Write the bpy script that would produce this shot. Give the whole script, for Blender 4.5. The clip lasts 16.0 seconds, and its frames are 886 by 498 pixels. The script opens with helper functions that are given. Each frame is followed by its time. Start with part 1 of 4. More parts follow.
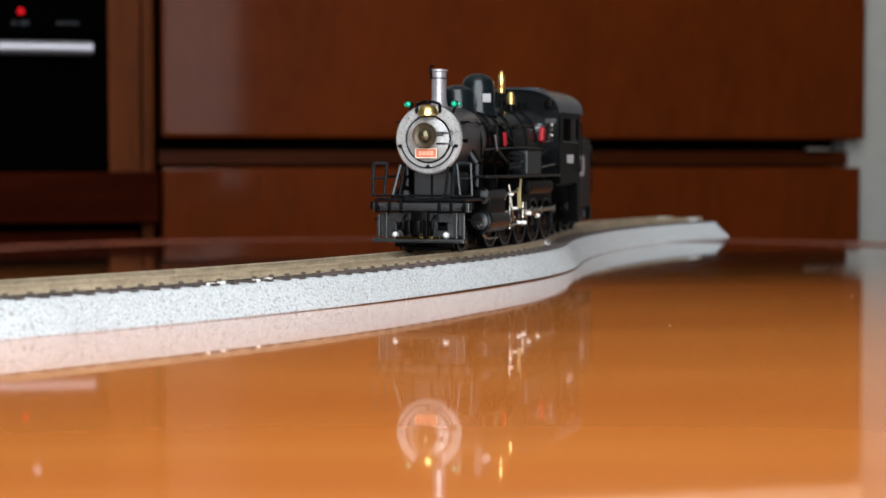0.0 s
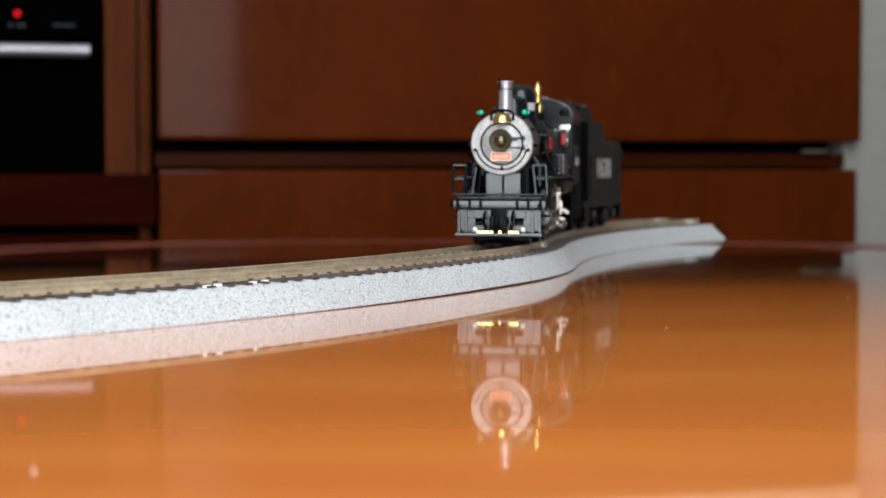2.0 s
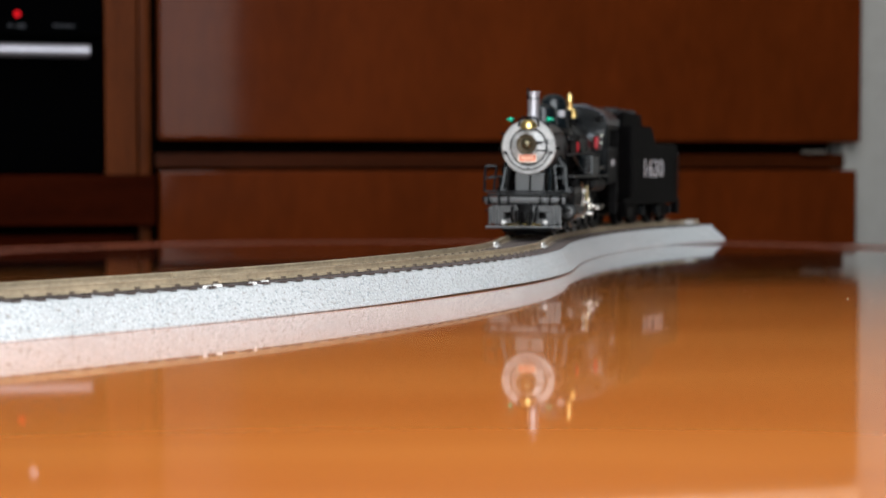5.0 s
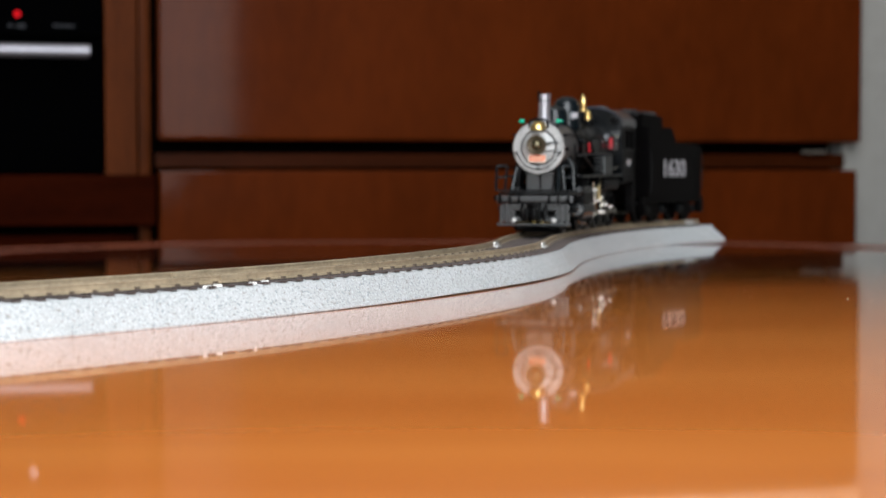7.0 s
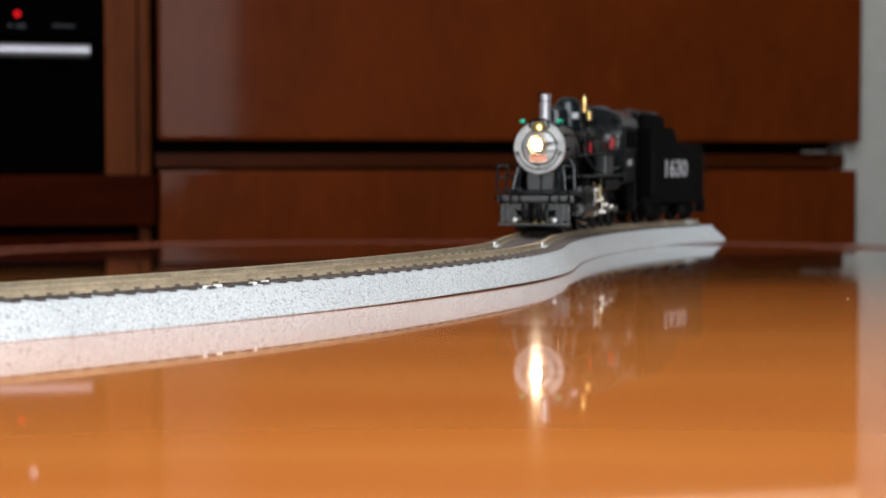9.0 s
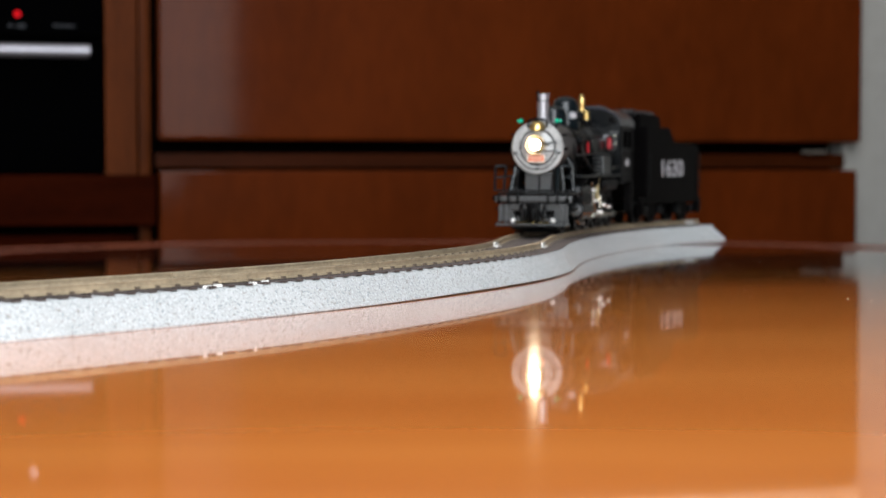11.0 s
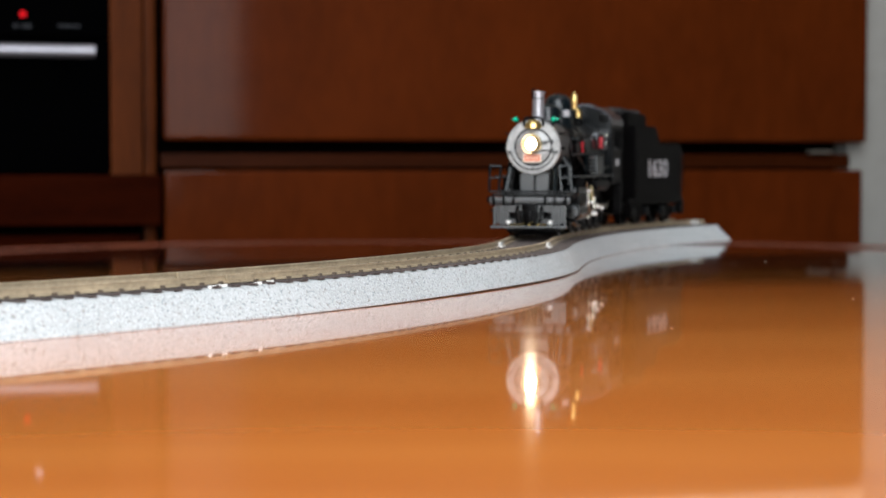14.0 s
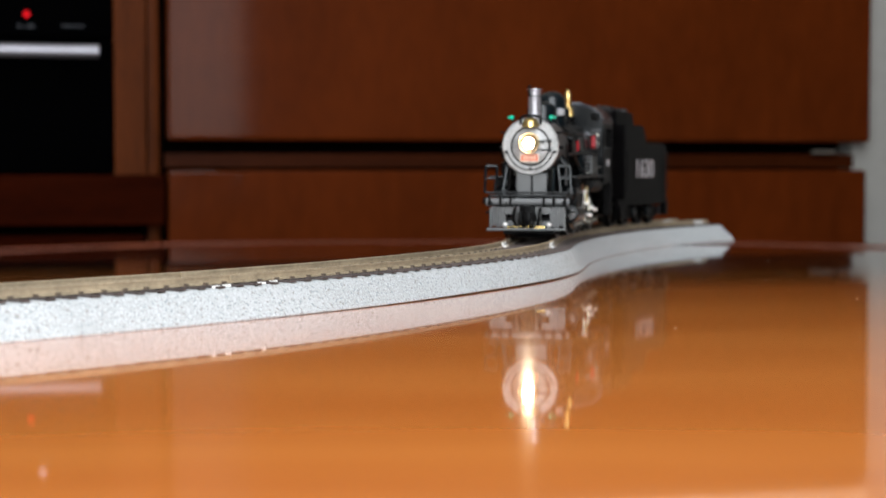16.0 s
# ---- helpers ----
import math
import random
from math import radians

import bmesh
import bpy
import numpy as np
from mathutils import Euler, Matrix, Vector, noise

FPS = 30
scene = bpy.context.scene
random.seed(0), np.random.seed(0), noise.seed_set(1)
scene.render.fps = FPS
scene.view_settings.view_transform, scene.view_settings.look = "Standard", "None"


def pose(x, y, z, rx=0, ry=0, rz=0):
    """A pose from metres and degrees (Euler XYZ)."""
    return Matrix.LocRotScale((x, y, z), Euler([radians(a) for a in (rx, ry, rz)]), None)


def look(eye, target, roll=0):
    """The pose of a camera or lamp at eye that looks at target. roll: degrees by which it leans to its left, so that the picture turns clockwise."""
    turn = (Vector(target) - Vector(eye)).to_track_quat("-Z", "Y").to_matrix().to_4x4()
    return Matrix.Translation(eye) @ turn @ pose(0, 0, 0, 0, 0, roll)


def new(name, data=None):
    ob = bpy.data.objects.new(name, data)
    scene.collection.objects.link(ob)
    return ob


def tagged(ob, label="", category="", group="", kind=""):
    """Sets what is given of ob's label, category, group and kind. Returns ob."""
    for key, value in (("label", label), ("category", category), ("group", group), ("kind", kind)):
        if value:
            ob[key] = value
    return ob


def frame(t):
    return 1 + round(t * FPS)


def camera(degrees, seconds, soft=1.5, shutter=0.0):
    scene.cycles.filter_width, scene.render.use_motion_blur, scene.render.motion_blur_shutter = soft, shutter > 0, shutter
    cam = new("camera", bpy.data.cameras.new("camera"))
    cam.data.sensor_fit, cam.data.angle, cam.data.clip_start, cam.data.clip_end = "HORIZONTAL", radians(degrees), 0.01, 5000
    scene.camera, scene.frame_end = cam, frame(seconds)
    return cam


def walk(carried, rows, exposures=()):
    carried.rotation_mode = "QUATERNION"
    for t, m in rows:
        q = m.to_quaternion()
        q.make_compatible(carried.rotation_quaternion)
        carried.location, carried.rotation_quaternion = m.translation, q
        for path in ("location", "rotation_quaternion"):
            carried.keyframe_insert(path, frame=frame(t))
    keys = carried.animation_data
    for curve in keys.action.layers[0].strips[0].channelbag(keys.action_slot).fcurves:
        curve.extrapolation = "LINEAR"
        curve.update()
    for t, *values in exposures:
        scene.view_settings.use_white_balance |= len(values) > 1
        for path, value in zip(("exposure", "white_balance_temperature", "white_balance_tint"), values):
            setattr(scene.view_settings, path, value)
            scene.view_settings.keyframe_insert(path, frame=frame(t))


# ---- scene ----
# ---- camera ----
cam = camera(28, 16.0, soft=1.5)
cam.data.dof.use_dof = True
cam.data.dof.focus_distance = 0.505
cam.data.dof.aperture_fstop = 22
EYE_Z = 0.0382
# seconds, turn to the left and tilt down in thousandths of a radian
SWAY = [(0.0, 1.9, 1.6), (0.25, 0.5, 1.1), (0.5, 0.0, 0.8), (1.0, 0.0, 0.6), (1.5, 0.0, 0.4), (2.5, 0.0, 0.3),
        (3.5, 0.0, 0.0), (9.0, 0.0, 0.0), (11.0, 0.05, 0.0), (11.5, 0.35, 0.0), (12.0, 0.8, 0.0), (13.0, 1.9, 0.0), (14.0, 2.9, 0.0),
        (15.0, 3.9, 0.0), (16.0, 4.9, 0.0)]
walk(cam, [(t, pose(0, 0, EYE_Z, 90 - 2.69 - math.degrees(b / 1000), 0, math.degrees(a / 1000))) for t, a, b in SWAY])

# ---- light ----
world = bpy.data.worlds.new("world")
world.use_nodes = True
scene.world = world
sky = world.node_tree.nodes.new("ShaderNodeTexSky")
sky.sky_type, sky.sun_disc = "NISHITA", False
sky.sun_elevation, sky.sun_rotation = radians(35), radians(120)
world.node_tree.links.new(sky.outputs[0], world.node_tree.nodes["Background"].inputs["Color"])
world.node_tree.nodes["Background"].inputs["Strength"].default_value = 0.1
scene.view_settings.exposure = 0.0

# the kitchen's own axes: u along the cabinet fronts, v away from the room, from the drawer front's corner
CAB = (-0.2108, 1.320)
CAB_TURN = 14.2
ca, sa = math.cos(radians(CAB_TURN)), math.sin(radians(CAB_TURN))
CABM = pose(CAB[0], CAB[1], 0, 0, 0, CAB_TURN)


def uv(u, v, z):
    return Vector((CAB[0] + u * ca - v * sa, CAB[1] + u * sa + v * ca, z))


WINDOW = (-0.92, 0.295, 0.0, 1.92)      # u0, u1, z0, z1
BACK_V = -1.82
lamp_data = bpy.data.lights.new("window_daylight", "AREA")
lamp_data.shape, lamp_data.size, lamp_data.size_y = "RECTANGLE", WINDOW[1] - WINDOW[0], WINDOW[3] - WINDOW[2]
lamp_data.energy, lamp_data.color = 52.5, (0.93, 0.97, 1.0)
lamp = new("window_daylight", lamp_data)
lu, lz = (WINDOW[0] + WINDOW[1]) / 2, (WINDOW[2] + WINDOW[3]) / 2
lamp.matrix_world = look(uv(lu, BACK_V + 0.02, lz), uv(lu, 0, lz))


# ---- materials ----
def material(name, color, rough=0.5, metal=0.0, vary=0.15, scale=40.0, bump=0.0, bump_scale=200.0, coat=0.0, stretch=(1, 1, 1), second=None, spec=0.5, coat_rough=0.05, per_piece=0.0, grain=0.45):
    m = bpy.data.materials.new(name)
    m.use_nodes = True
    n, l = m.node_tree.nodes, m.node_tree.links
    p = n["Principled BSDF"]
    p.inputs["Roughness"].default_value = rough
    p.inputs["Metallic"].default_value = metal
    p.inputs["Specular IOR Level"].default_value = spec
    p.inputs["Coat Weight"].default_value = coat
    p.inputs["Coat Roughness"].default_value = coat_rough
    tc, mp = n.new("ShaderNodeTexCoord"), n.new("ShaderNodeMapping")
    mp.inputs["Scale"].default_value = stretch
    l.new(tc.outputs["Object"], mp.inputs["Vector"])
    big, fine = n.new("ShaderNodeTexNoise"), n.new("ShaderNodeTexNoise")
    big.inputs["Scale"].default_value, fine.inputs["Scale"].default_value = scale, scale * 9
    big.inputs["Detail"].default_value, fine.inputs["Detail"].default_value = 4, 6
    l.new(mp.outputs[0], big.inputs["Vector"])
    l.new(mp.outputs[0], fine.inputs["Vector"])
    add = n.new("ShaderNodeMath")
    add.operation = "MULTIPLY_ADD"
    add.inputs[1].default_value = grain
    l.new(fine.outputs[0], add.inputs[0])
    half = n.new("ShaderNodeMath")
    half.operation = "MULTIPLY"
    half.inputs[1].default_value = 1 - grain
    l.new(big.outputs[0], half.inputs[0])
    l.new(half.outputs[0], add.inputs[2])
    ramp = n.new("ShaderNodeValToRGB")
    a = second or tuple(max(0, c * (1 - vary * 2.2)) for c in color)
    b = tuple(min(1, c * (1 + vary * 1.2)) for c in color)
    ramp.color_ramp.elements[0].position, ramp.color_ramp.elements[1].position = 0.34, 0.62
    ramp.color_ramp.elements[0].color, ramp.color_ramp.elements[1].color = (*a, 1), (*b, 1)
    l.new(add.outputs[0], ramp.inputs[0])
    out = ramp.outputs[0]
    if per_piece:
        info, hsv, rng = n.new("ShaderNodeObjectInfo"), n.new("ShaderNodeHueSaturation"), n.new("ShaderNodeMapRange")
        rng.inputs["To Min"].default_value, rng.inputs["To Max"].default_value = 1 - per_piece, 1 + per_piece
        l.new(info.outputs["Random"], rng.inputs["Value"])
        l.new(rng.outputs[0], hsv.inputs["Value"])
        l.new(out, hsv.inputs["Color"])
        out = hsv.outputs[0]
    l.new(out, p.inputs["Base Color"])
    rr = n.new("ShaderNodeMapRange")
    rr.inputs["To Min"].default_value, rr.inputs["To Max"].default_value = rough * 0.85, min(1, rough * 1.18)
    l.new(fine.outputs[0], rr.inputs["Value"])
    l.new(rr.outputs[0], p.inputs["Roughness"])
    if bump:
        bn, bu = n.new("ShaderNodeTexNoise"), n.new("ShaderNodeBump")
        bn.inputs["Scale"].default_value, bn.inputs["Detail"].default_value = bump_scale, 3
        bu.inputs["Strength"].default_value, bu.inputs["Distance"].default_value = bump, 0.0006
        l.new(mp.outputs[0], bn.inputs["Vector"])
        l.new(bn.outputs[0], bu.inputs["Height"])
        l.new(bu.outputs[0], p.inputs["Normal"])
    return m


def glow(name, color, strength, base=(0.02, 0.02, 0.02)):
    m = bpy.data.materials.new(name)
    m.use_nodes = True
    p = m.node_tree.nodes["Principled BSDF"]
    p.inputs["Base Color"].default_value = (*base, 1)
    p.inputs["Roughness"].default_value = 0.15
    p.inputs["Emission Color"].default_value = (*color, 1)
    p.inputs["Emission Strength"].default_value = strength
    return m


def speckled_foam():
    m = material("grey_foam", (0.43, 0.446, 0.452), rough=0.9, vary=0.05, scale=30, bump=0.45, bump_scale=900, spec=0.2)
    n, l = m.node_tree.nodes, m.node_tree.links
    p = n["Principled BSDF"]
    base = p.inputs["Base Color"].links[0].from_socket
    tc = n["Texture Coordinate"]
    out = base
    for scale, cut, col in ((1400, 0.58, (0.29, 0.315, 0.325)), (850, 0.64, (0.30, 0.29, 0.28)), (1900, 0.57, (0.52, 0.545, 0.56))):
        no, ra, mix = n.new("ShaderNodeTexNoise"), n.new("ShaderNodeValToRGB"), n.new("ShaderNodeMixRGB")
        no.inputs["Scale"].default_value, no.inputs["Detail"].default_value = scale, 1.0
        l.new(tc.outputs["Object"], no.inputs["Vector"])
        ra.color_ramp.elements[0].position, ra.color_ramp.elements[1].position = cut, cut + 0.04
        l.new(no.outputs[0], ra.inputs[0])
        l.new(ra.outputs[0], mix.inputs[0])
        l.new(out, mix.inputs[1])
        mix.inputs[2].default_value = (*col, 1)
        out = mix.outputs[0]
    l.new(out, p.inputs["Base Color"])
    return m


def lacquered(m, rough):
    """Wood under two clear layers of lacquer: the gloss grows towards the grazing angle."""
    n, l = m.node_tree.nodes, m.node_tree.links
    base = n["Principled BSDF"].inputs["Base Color"].links[0].from_socket
    dif, glo, mix, fre = n.new("ShaderNodeBsdfDiffuse"), n.new("ShaderNodeBsdfGlossy"), n.new("ShaderNodeMixShader"), n.new("ShaderNodeFresnel")
    fre.inputs["IOR"].default_value = 1.5
    cube, back = n.new("ShaderNodeMath"), n.new("ShaderNodeMath")
    cube.operation, cube.inputs[1].default_value = "POWER", 3.0
    back.operation, back.use_clamp = "MULTIPLY_ADD", True
    back.inputs[1].default_value, back.inputs[2].default_value = 1.65, 0.36
    l.new(fre.outputs[0], cube.inputs[0])
    l.new(cube.outputs[0], back.inputs[0])
    l.new(base, dif.inputs["Color"])
    glo.inputs["Roughness"].default_value = rough
    glo.inputs["Color"].default_value = (0.97, 0.97, 0.97, 1)
    l.new(back.outputs[0], mix.inputs[0])
    l.new(dif.outputs[0], mix.inputs[1])
    haze, both = n.new("ShaderNodeBsdfGlossy"), n.new("ShaderNodeMixShader")
    haze.inputs["Roughness"].default_value = rough * 3.2
    haze.inputs["Color"].default_value = (0.97, 0.97, 0.97, 1)
    both.inputs[0].default_value = 0.2
    l.new(glo.outputs[0], both.inputs[1])
    l.new(haze.outputs[0], both.inputs[2])
    l.new(both.outputs[0], mix.inputs[2])
    l.new(mix.outputs[0], n["Material Output"].inputs["Surface"])
    return m


TABLE = material("honey_varnished_wood", (0.75, 0.238, 0.046), grain=0.12, rough=0.05, vary=0.05, scale=5, stretch=(0.8, 4, 1), second=(0.67, 0.190, 0.033), spec=0.5)
TABLE_EDGE = material("varnished_wood_edge", (0.17, 0.04, 0.02), rough=0.2, vary=0.12, scale=9, stretch=(1, 1, 1))
lacquered(TABLE, 0.032)
MAHOGANY = material("mahogany_veneer", (0.070, 0.0126, 0.0019), rough=0.40, spec=0.018, coat=0.10, coat_rough=0.075, vary=0.11, scale=4, stretch=(3, 1, 1.2), bump=0.02, bump_scale=60)
MAHOGANY_PALE = material("reddish_wood_stile", (0.066, 0.0155, 0.0034), spec=0.02, rough=0.35, vary=0.2, scale=8, stretch=(9, 1, 1))
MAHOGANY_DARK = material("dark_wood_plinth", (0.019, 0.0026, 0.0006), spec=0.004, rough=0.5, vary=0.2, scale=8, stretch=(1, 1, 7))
# darker copy of the cabinet wood, the recess's shade is in its colour
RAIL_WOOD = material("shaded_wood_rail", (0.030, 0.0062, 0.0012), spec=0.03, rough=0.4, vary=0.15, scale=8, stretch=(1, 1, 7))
# near-black colour puts the shade of the gaps into the carcass board
INSIDE = material("shade_black_board", (0.002, 0.001, 0.0006), spec=0.01, rough=0.7, vary=0.2, scale=10)
WORKTOP = material("cream_stone_worktop", (0.62, 0.50, 0.38), rough=0.3, vary=0.12, scale=40)
BLACK_GLASS = material("black_glass", (0.0004, 0.0004, 0.0005), rough=0.3, vary=0.05, scale=20, spec=0.0006)
BRUSHED = material("brushed_steel", (0.36, 0.35, 0.385), rough=0.55, metal=1.0, vary=0.05, scale=50, stretch=(1, 20, 20))
CATCH = material("dull_zinc", (0.10, 0.085, 0.07), rough=0.65, spec=0.2, metal=0.0, vary=0.08, scale=80)
WALL = material("off_white_plaster", (0.27, 0.26, 0.24), rough=0.85, vary=0.05, scale=8, bump=0.2, bump_scale=150)
CEILING = material("white_ceiling_paint", (0.6, 0.58, 0.55), rough=0.9, vary=0.03, scale=4)
FLOOR = material("brown_floor_tile", (0.25, 0.18, 0.13), rough=0.5, vary=0.15, scale=5)
WHITE_PAINT = material("white_window_paint", (0.8, 0.8, 0.78), rough=0.4, vary=0.03, scale=10)
FOAM = speckled_foam()
TIE = material("brown_plastic_tie", (0.062, 0.046, 0.042), rough=0.75, vary=0.2, scale=120, stretch=(1, 6, 1), per_piece=0.18)
TIE_PLATE = material("dark_spike_plate", (0.085, 0.062, 0.045), rough=0.6, vary=0.2, scale=200)
RAIL = material("weathered_rail", (0.37, 0.295, 0.20), rough=0.45, metal=0.2, vary=0.15, scale=90)
JOINER = material("nickel_silver", (0.74, 0.73, 0.71), rough=0.55, metal=0.5, vary=0.06, scale=200)
BLACK = material("satin_black_paint", (0.0017, 0.0015, 0.0016), spec=0.055, rough=0.32, vary=0.18, scale=150, bump=0.1, bump_scale=2500)
DUSTY = material("weathered_grey_black", (0.0024, 0.0030, 0.0036), spec=0.19, rough=0.24, vary=0.22, scale=130, bump=0.05, bump_scale=2500)
GRAPHITE = material("graphite_silver_paint", (0.30, 0.30, 0.295), rough=0.44, metal=0.3, vary=0.2, scale=170, bump=0.08, bump_scale=2500)
GRAPHITE_DARK = material("dull_graphite_paint", (0.0075, 0.0085, 0.0095), spec=0.75, rough=0.29, vary=0.1, scale=60)
STACK_GREY = material("pale_grey_stack_paint", (0.30, 0.29, 0.31), rough=0.33, metal=0.5, vary=0.12, scale=130)
BRASS = material("polished_brass", (0.72, 0.52, 0.20), rough=0.34, metal=1.0, vary=0.08, scale=300)
BRIGHT_BRASS = material("bright_brass", (0.85, 0.62, 0.22), rough=0.1, metal=1.0, vary=0.05, scale=300)
STEEL = material("bright_rod_steel", (0.36, 0.345, 0.30), rough=0.24, metal=1.0, vary=0.08, scale=200)
SMOKEBOX = material("speckled_graphite_paint", (0.034, 0.033, 0.036), spec=0.8, rough=0.32, vary=0.3, scale=160, bump=0.15, bump_scale=2500)
TEAL = material("blue_black_paint", (0.0042, 0.0072, 0.009), spec=0.38, rough=0.24, vary=0.2, scale=150)
PALE_BRASS = material("pale_brass", (0.52, 0.46, 0.25), rough=0.3, metal=0.5, vary=0.08, scale=300)
RED = material("red_enamel", (0.28, 0.008, 0.014), spec=0.2, rough=0.35, vary=0.08, scale=200)
PLATE_RED = material("orange_red_number_board", (0.52, 0.13, 0.068), rough=0.35, vary=0.1, scale=400)
CREAM = material("cream_lettering", (0.75, 0.68, 0.55), rough=0.5, vary=0.05, scale=200)
PEACH = material("peach_lettering", (0.66, 0.36, 0.24), rough=0.5, vary=0.05, scale=200)
LETTER = material("pale_grey_lettering", (0.34, 0.34, 0.36), rough=0.5, vary=0.08, scale=400)
ROOF_GREY = material("sheen_grey_roof", (0.028, 0.031, 0.039), spec=0.45, rough=0.2, vary=0.15, scale=120)
COAL = material("black_coal", (0.012, 0.012, 0.013), rough=0.4, vary=0.3, scale=400, bump=0.8, bump_scale=900)
GREEN = glow("green_jewel", (0.0, 0.50, 0.30), 0.3, (0.0, 0.25, 0.14))
REDLED = glow("red_indicator", (1.0, 0.0, 0.010), 0.75, (0.02, 0.0005, 0.0005))
REDLED.node_tree.nodes["Principled BSDF"].inputs["Specular IOR Level"].default_value = 0.03
WARM = glow("lit_bulb", (1.0, 0.80, 0.52), 210.0)
LENS = material("dull_bulb_glass", (0.10, 0.085, 0.05), metal=0.8, rough=0.22, vary=0.1, scale=300)
DISH = material("dark_bronze_dish", (0.09, 0.07, 0.045), metal=0.5, rough=0.35, vary=0.1, scale=300)
PANEL_MARK = material("faint_grey_print", (0.012, 0.013, 0.016), rough=0.5, vary=0.05, spec=0.1)
GLAZING = material("glossy_cab_glazing", (0.5, 0.52, 0.55), rough=0.06, metal=0.9, vary=0.02, scale=200)
GLINT = material("dust_fleck", (0.38, 0.30, 0.22), rough=0.5, vary=0.05, scale=300)


# ---- mesh helpers (millimetres, written out in metres) ----
def box(bm, x0, x1, y0, y1, z0, z1, bevel=0.0, m=None):
    r = bmesh.ops.create_cube(bm, size=1)
    bmesh.ops.scale(bm, vec=(x1 - x0, y1 - y0, z1 - z0), verts=r["verts"])
    bmesh.ops.translate(bm, vec=((x0 + x1) / 2, (y0 + y1) / 2, (z0 + z1) / 2), verts=r["verts"])
    verts = r["verts"]
    if bevel:
        es = list({e for v in verts for e in v.link_edges})
        rb = bmesh.ops.bevel(bm, geom=es, offset=bevel, segments=2, profile=0.6, affect="EDGES")
        verts = list({v for f in rb["faces"] for v in f.verts} | {v for v in verts if v.is_valid})
    if m is not None:
        bmesh.ops.transform(bm, matrix=m, verts=verts)
    return bm


def cone(bm, p0, p1, r0, r1=None, seg=16):
    p0, p1 = Vector(p0), Vector(p1)
    r1 = r0 if r1 is None else r1
    turn = (p1 - p0).to_track_quat("Z", "Y").to_matrix().to_4x4()
    bmesh.ops.create_cone(bm, cap_ends=True, segments=seg, radius1=r0, radius2=r1, depth=(p1 - p0).length,
                          matrix=Matrix.Translation((p0 + p1) / 2) @ turn)
    return bm


def lathe(bm, profile, m, seg=32):
    """profile: rows of (radius, height) along the local z axis."""
    rings = []
    for r, h in profile:
        if r < 1e-6:
            rings.append([bm.verts.new(m @ Vector((0, 0, h)))])
        else:
            rings.append([bm.verts.new(m @ Vector((r * math.cos(2 * math.pi * i / seg), r * math.sin(2 * math.pi * i / seg), h))) for i in range(seg)])
    for a, b in zip(rings, rings[1:]):
        for i in range(seg):
            j = (i + 1) % seg
            if len(a) == 1 and len(b) > 1:
                bm.faces.new((a[0], b[i], b[j]))
            elif len(b) == 1 and len(a) > 1:
                bm.faces.new((a[i], b[0], a[j]))
            elif len(a) > 1:
                bm.faces.new((a[i], b[i], b[j], a[j]))
    bmesh.ops.recalc_face_normals(bm, faces=bm.faces)
    return bm


def tube(bm, pts, r, seg=7):
    for a, b in zip(pts, pts[1:]):
        cone(bm, a, b, r, r, seg)
    return bm


def prism(bm, poly, y0, y1, m=None):
    """An x-z outline pushed from y0 to y1."""
    m = m or Matrix()
    a = [bm.verts.new(m @ Vector((x, y0, z))) for x, z in poly]
    b = [bm.verts.new(m @ Vector((x, y1, z))) for x, z in poly]
    bm.faces.new(a)
    bm.faces.new(b[::-1])
    for i in range(len(poly)):
        j = (i + 1) % len(poly)
        bm.faces.new((a[i], b[i], b[j], a[j]))
    bmesh.ops.recalc_face_normals(bm, faces=bm.faces)
    return bm


def mesh_of(name, bm, mats, unit=0.001):
    for e in bm.edges:
        sizes = sorted(f.calc_area() for f in e.link_faces)
        e.smooth = len(sizes) == 2 and e.calc_face_angle(0) < 0.6 and sizes[1] < sizes[0] * 14
    for f in bm.faces:
        f.smooth = True
    bmesh.ops.scale(bm, vec=(unit, unit, unit), verts=bm.verts)
    me = bpy.data.meshes.new(name)
    bm.to_mesh(me)
    bm.free()
    for m in mats if isinstance(mats, (list, tuple)) else [mats]:
        me.materials.append(m)
    return me


def part(name, bm, mat, parent=None, label="", unit=0.001, at=None):
    ob = new(name, mesh_of(name, bm, mat, unit))
    if parent:
        ob.parent = parent
    if at is not None:
        ob.matrix_basis = at
    return tagged(ob, label)


def thing(name, label, category, at=None, kind="", group=""):
    ob = new(name)
    ob.empty_display_size = 0.01
    if at is not None:
        ob.matrix_basis = at
    return tagged(ob, label, category, group, kind)


def B():
    return bmesh.new()


ALONG_X = Matrix(((0, 0, 1, 0), (0, 1, 0, 0), (-1, 0, 0, 0), (0, 0, 0, 1)))     # local z to +x


def T(x, y, z):
    return Matrix.Translation((x, y, z))


# ---- the room ----
def slab(name, u0, u1, v0, v1, z0, z1, mat, label, category, kind="structure", bevel=0):
    ob = part(name, box(B(), u0 * 1000, u1 * 1000, v0 * 1000, v1 * 1000, z0 * 1000, z1 * 1000, bevel), mat, None, label, at=CABM)
    return tagged(ob, label, category, kind=kind)


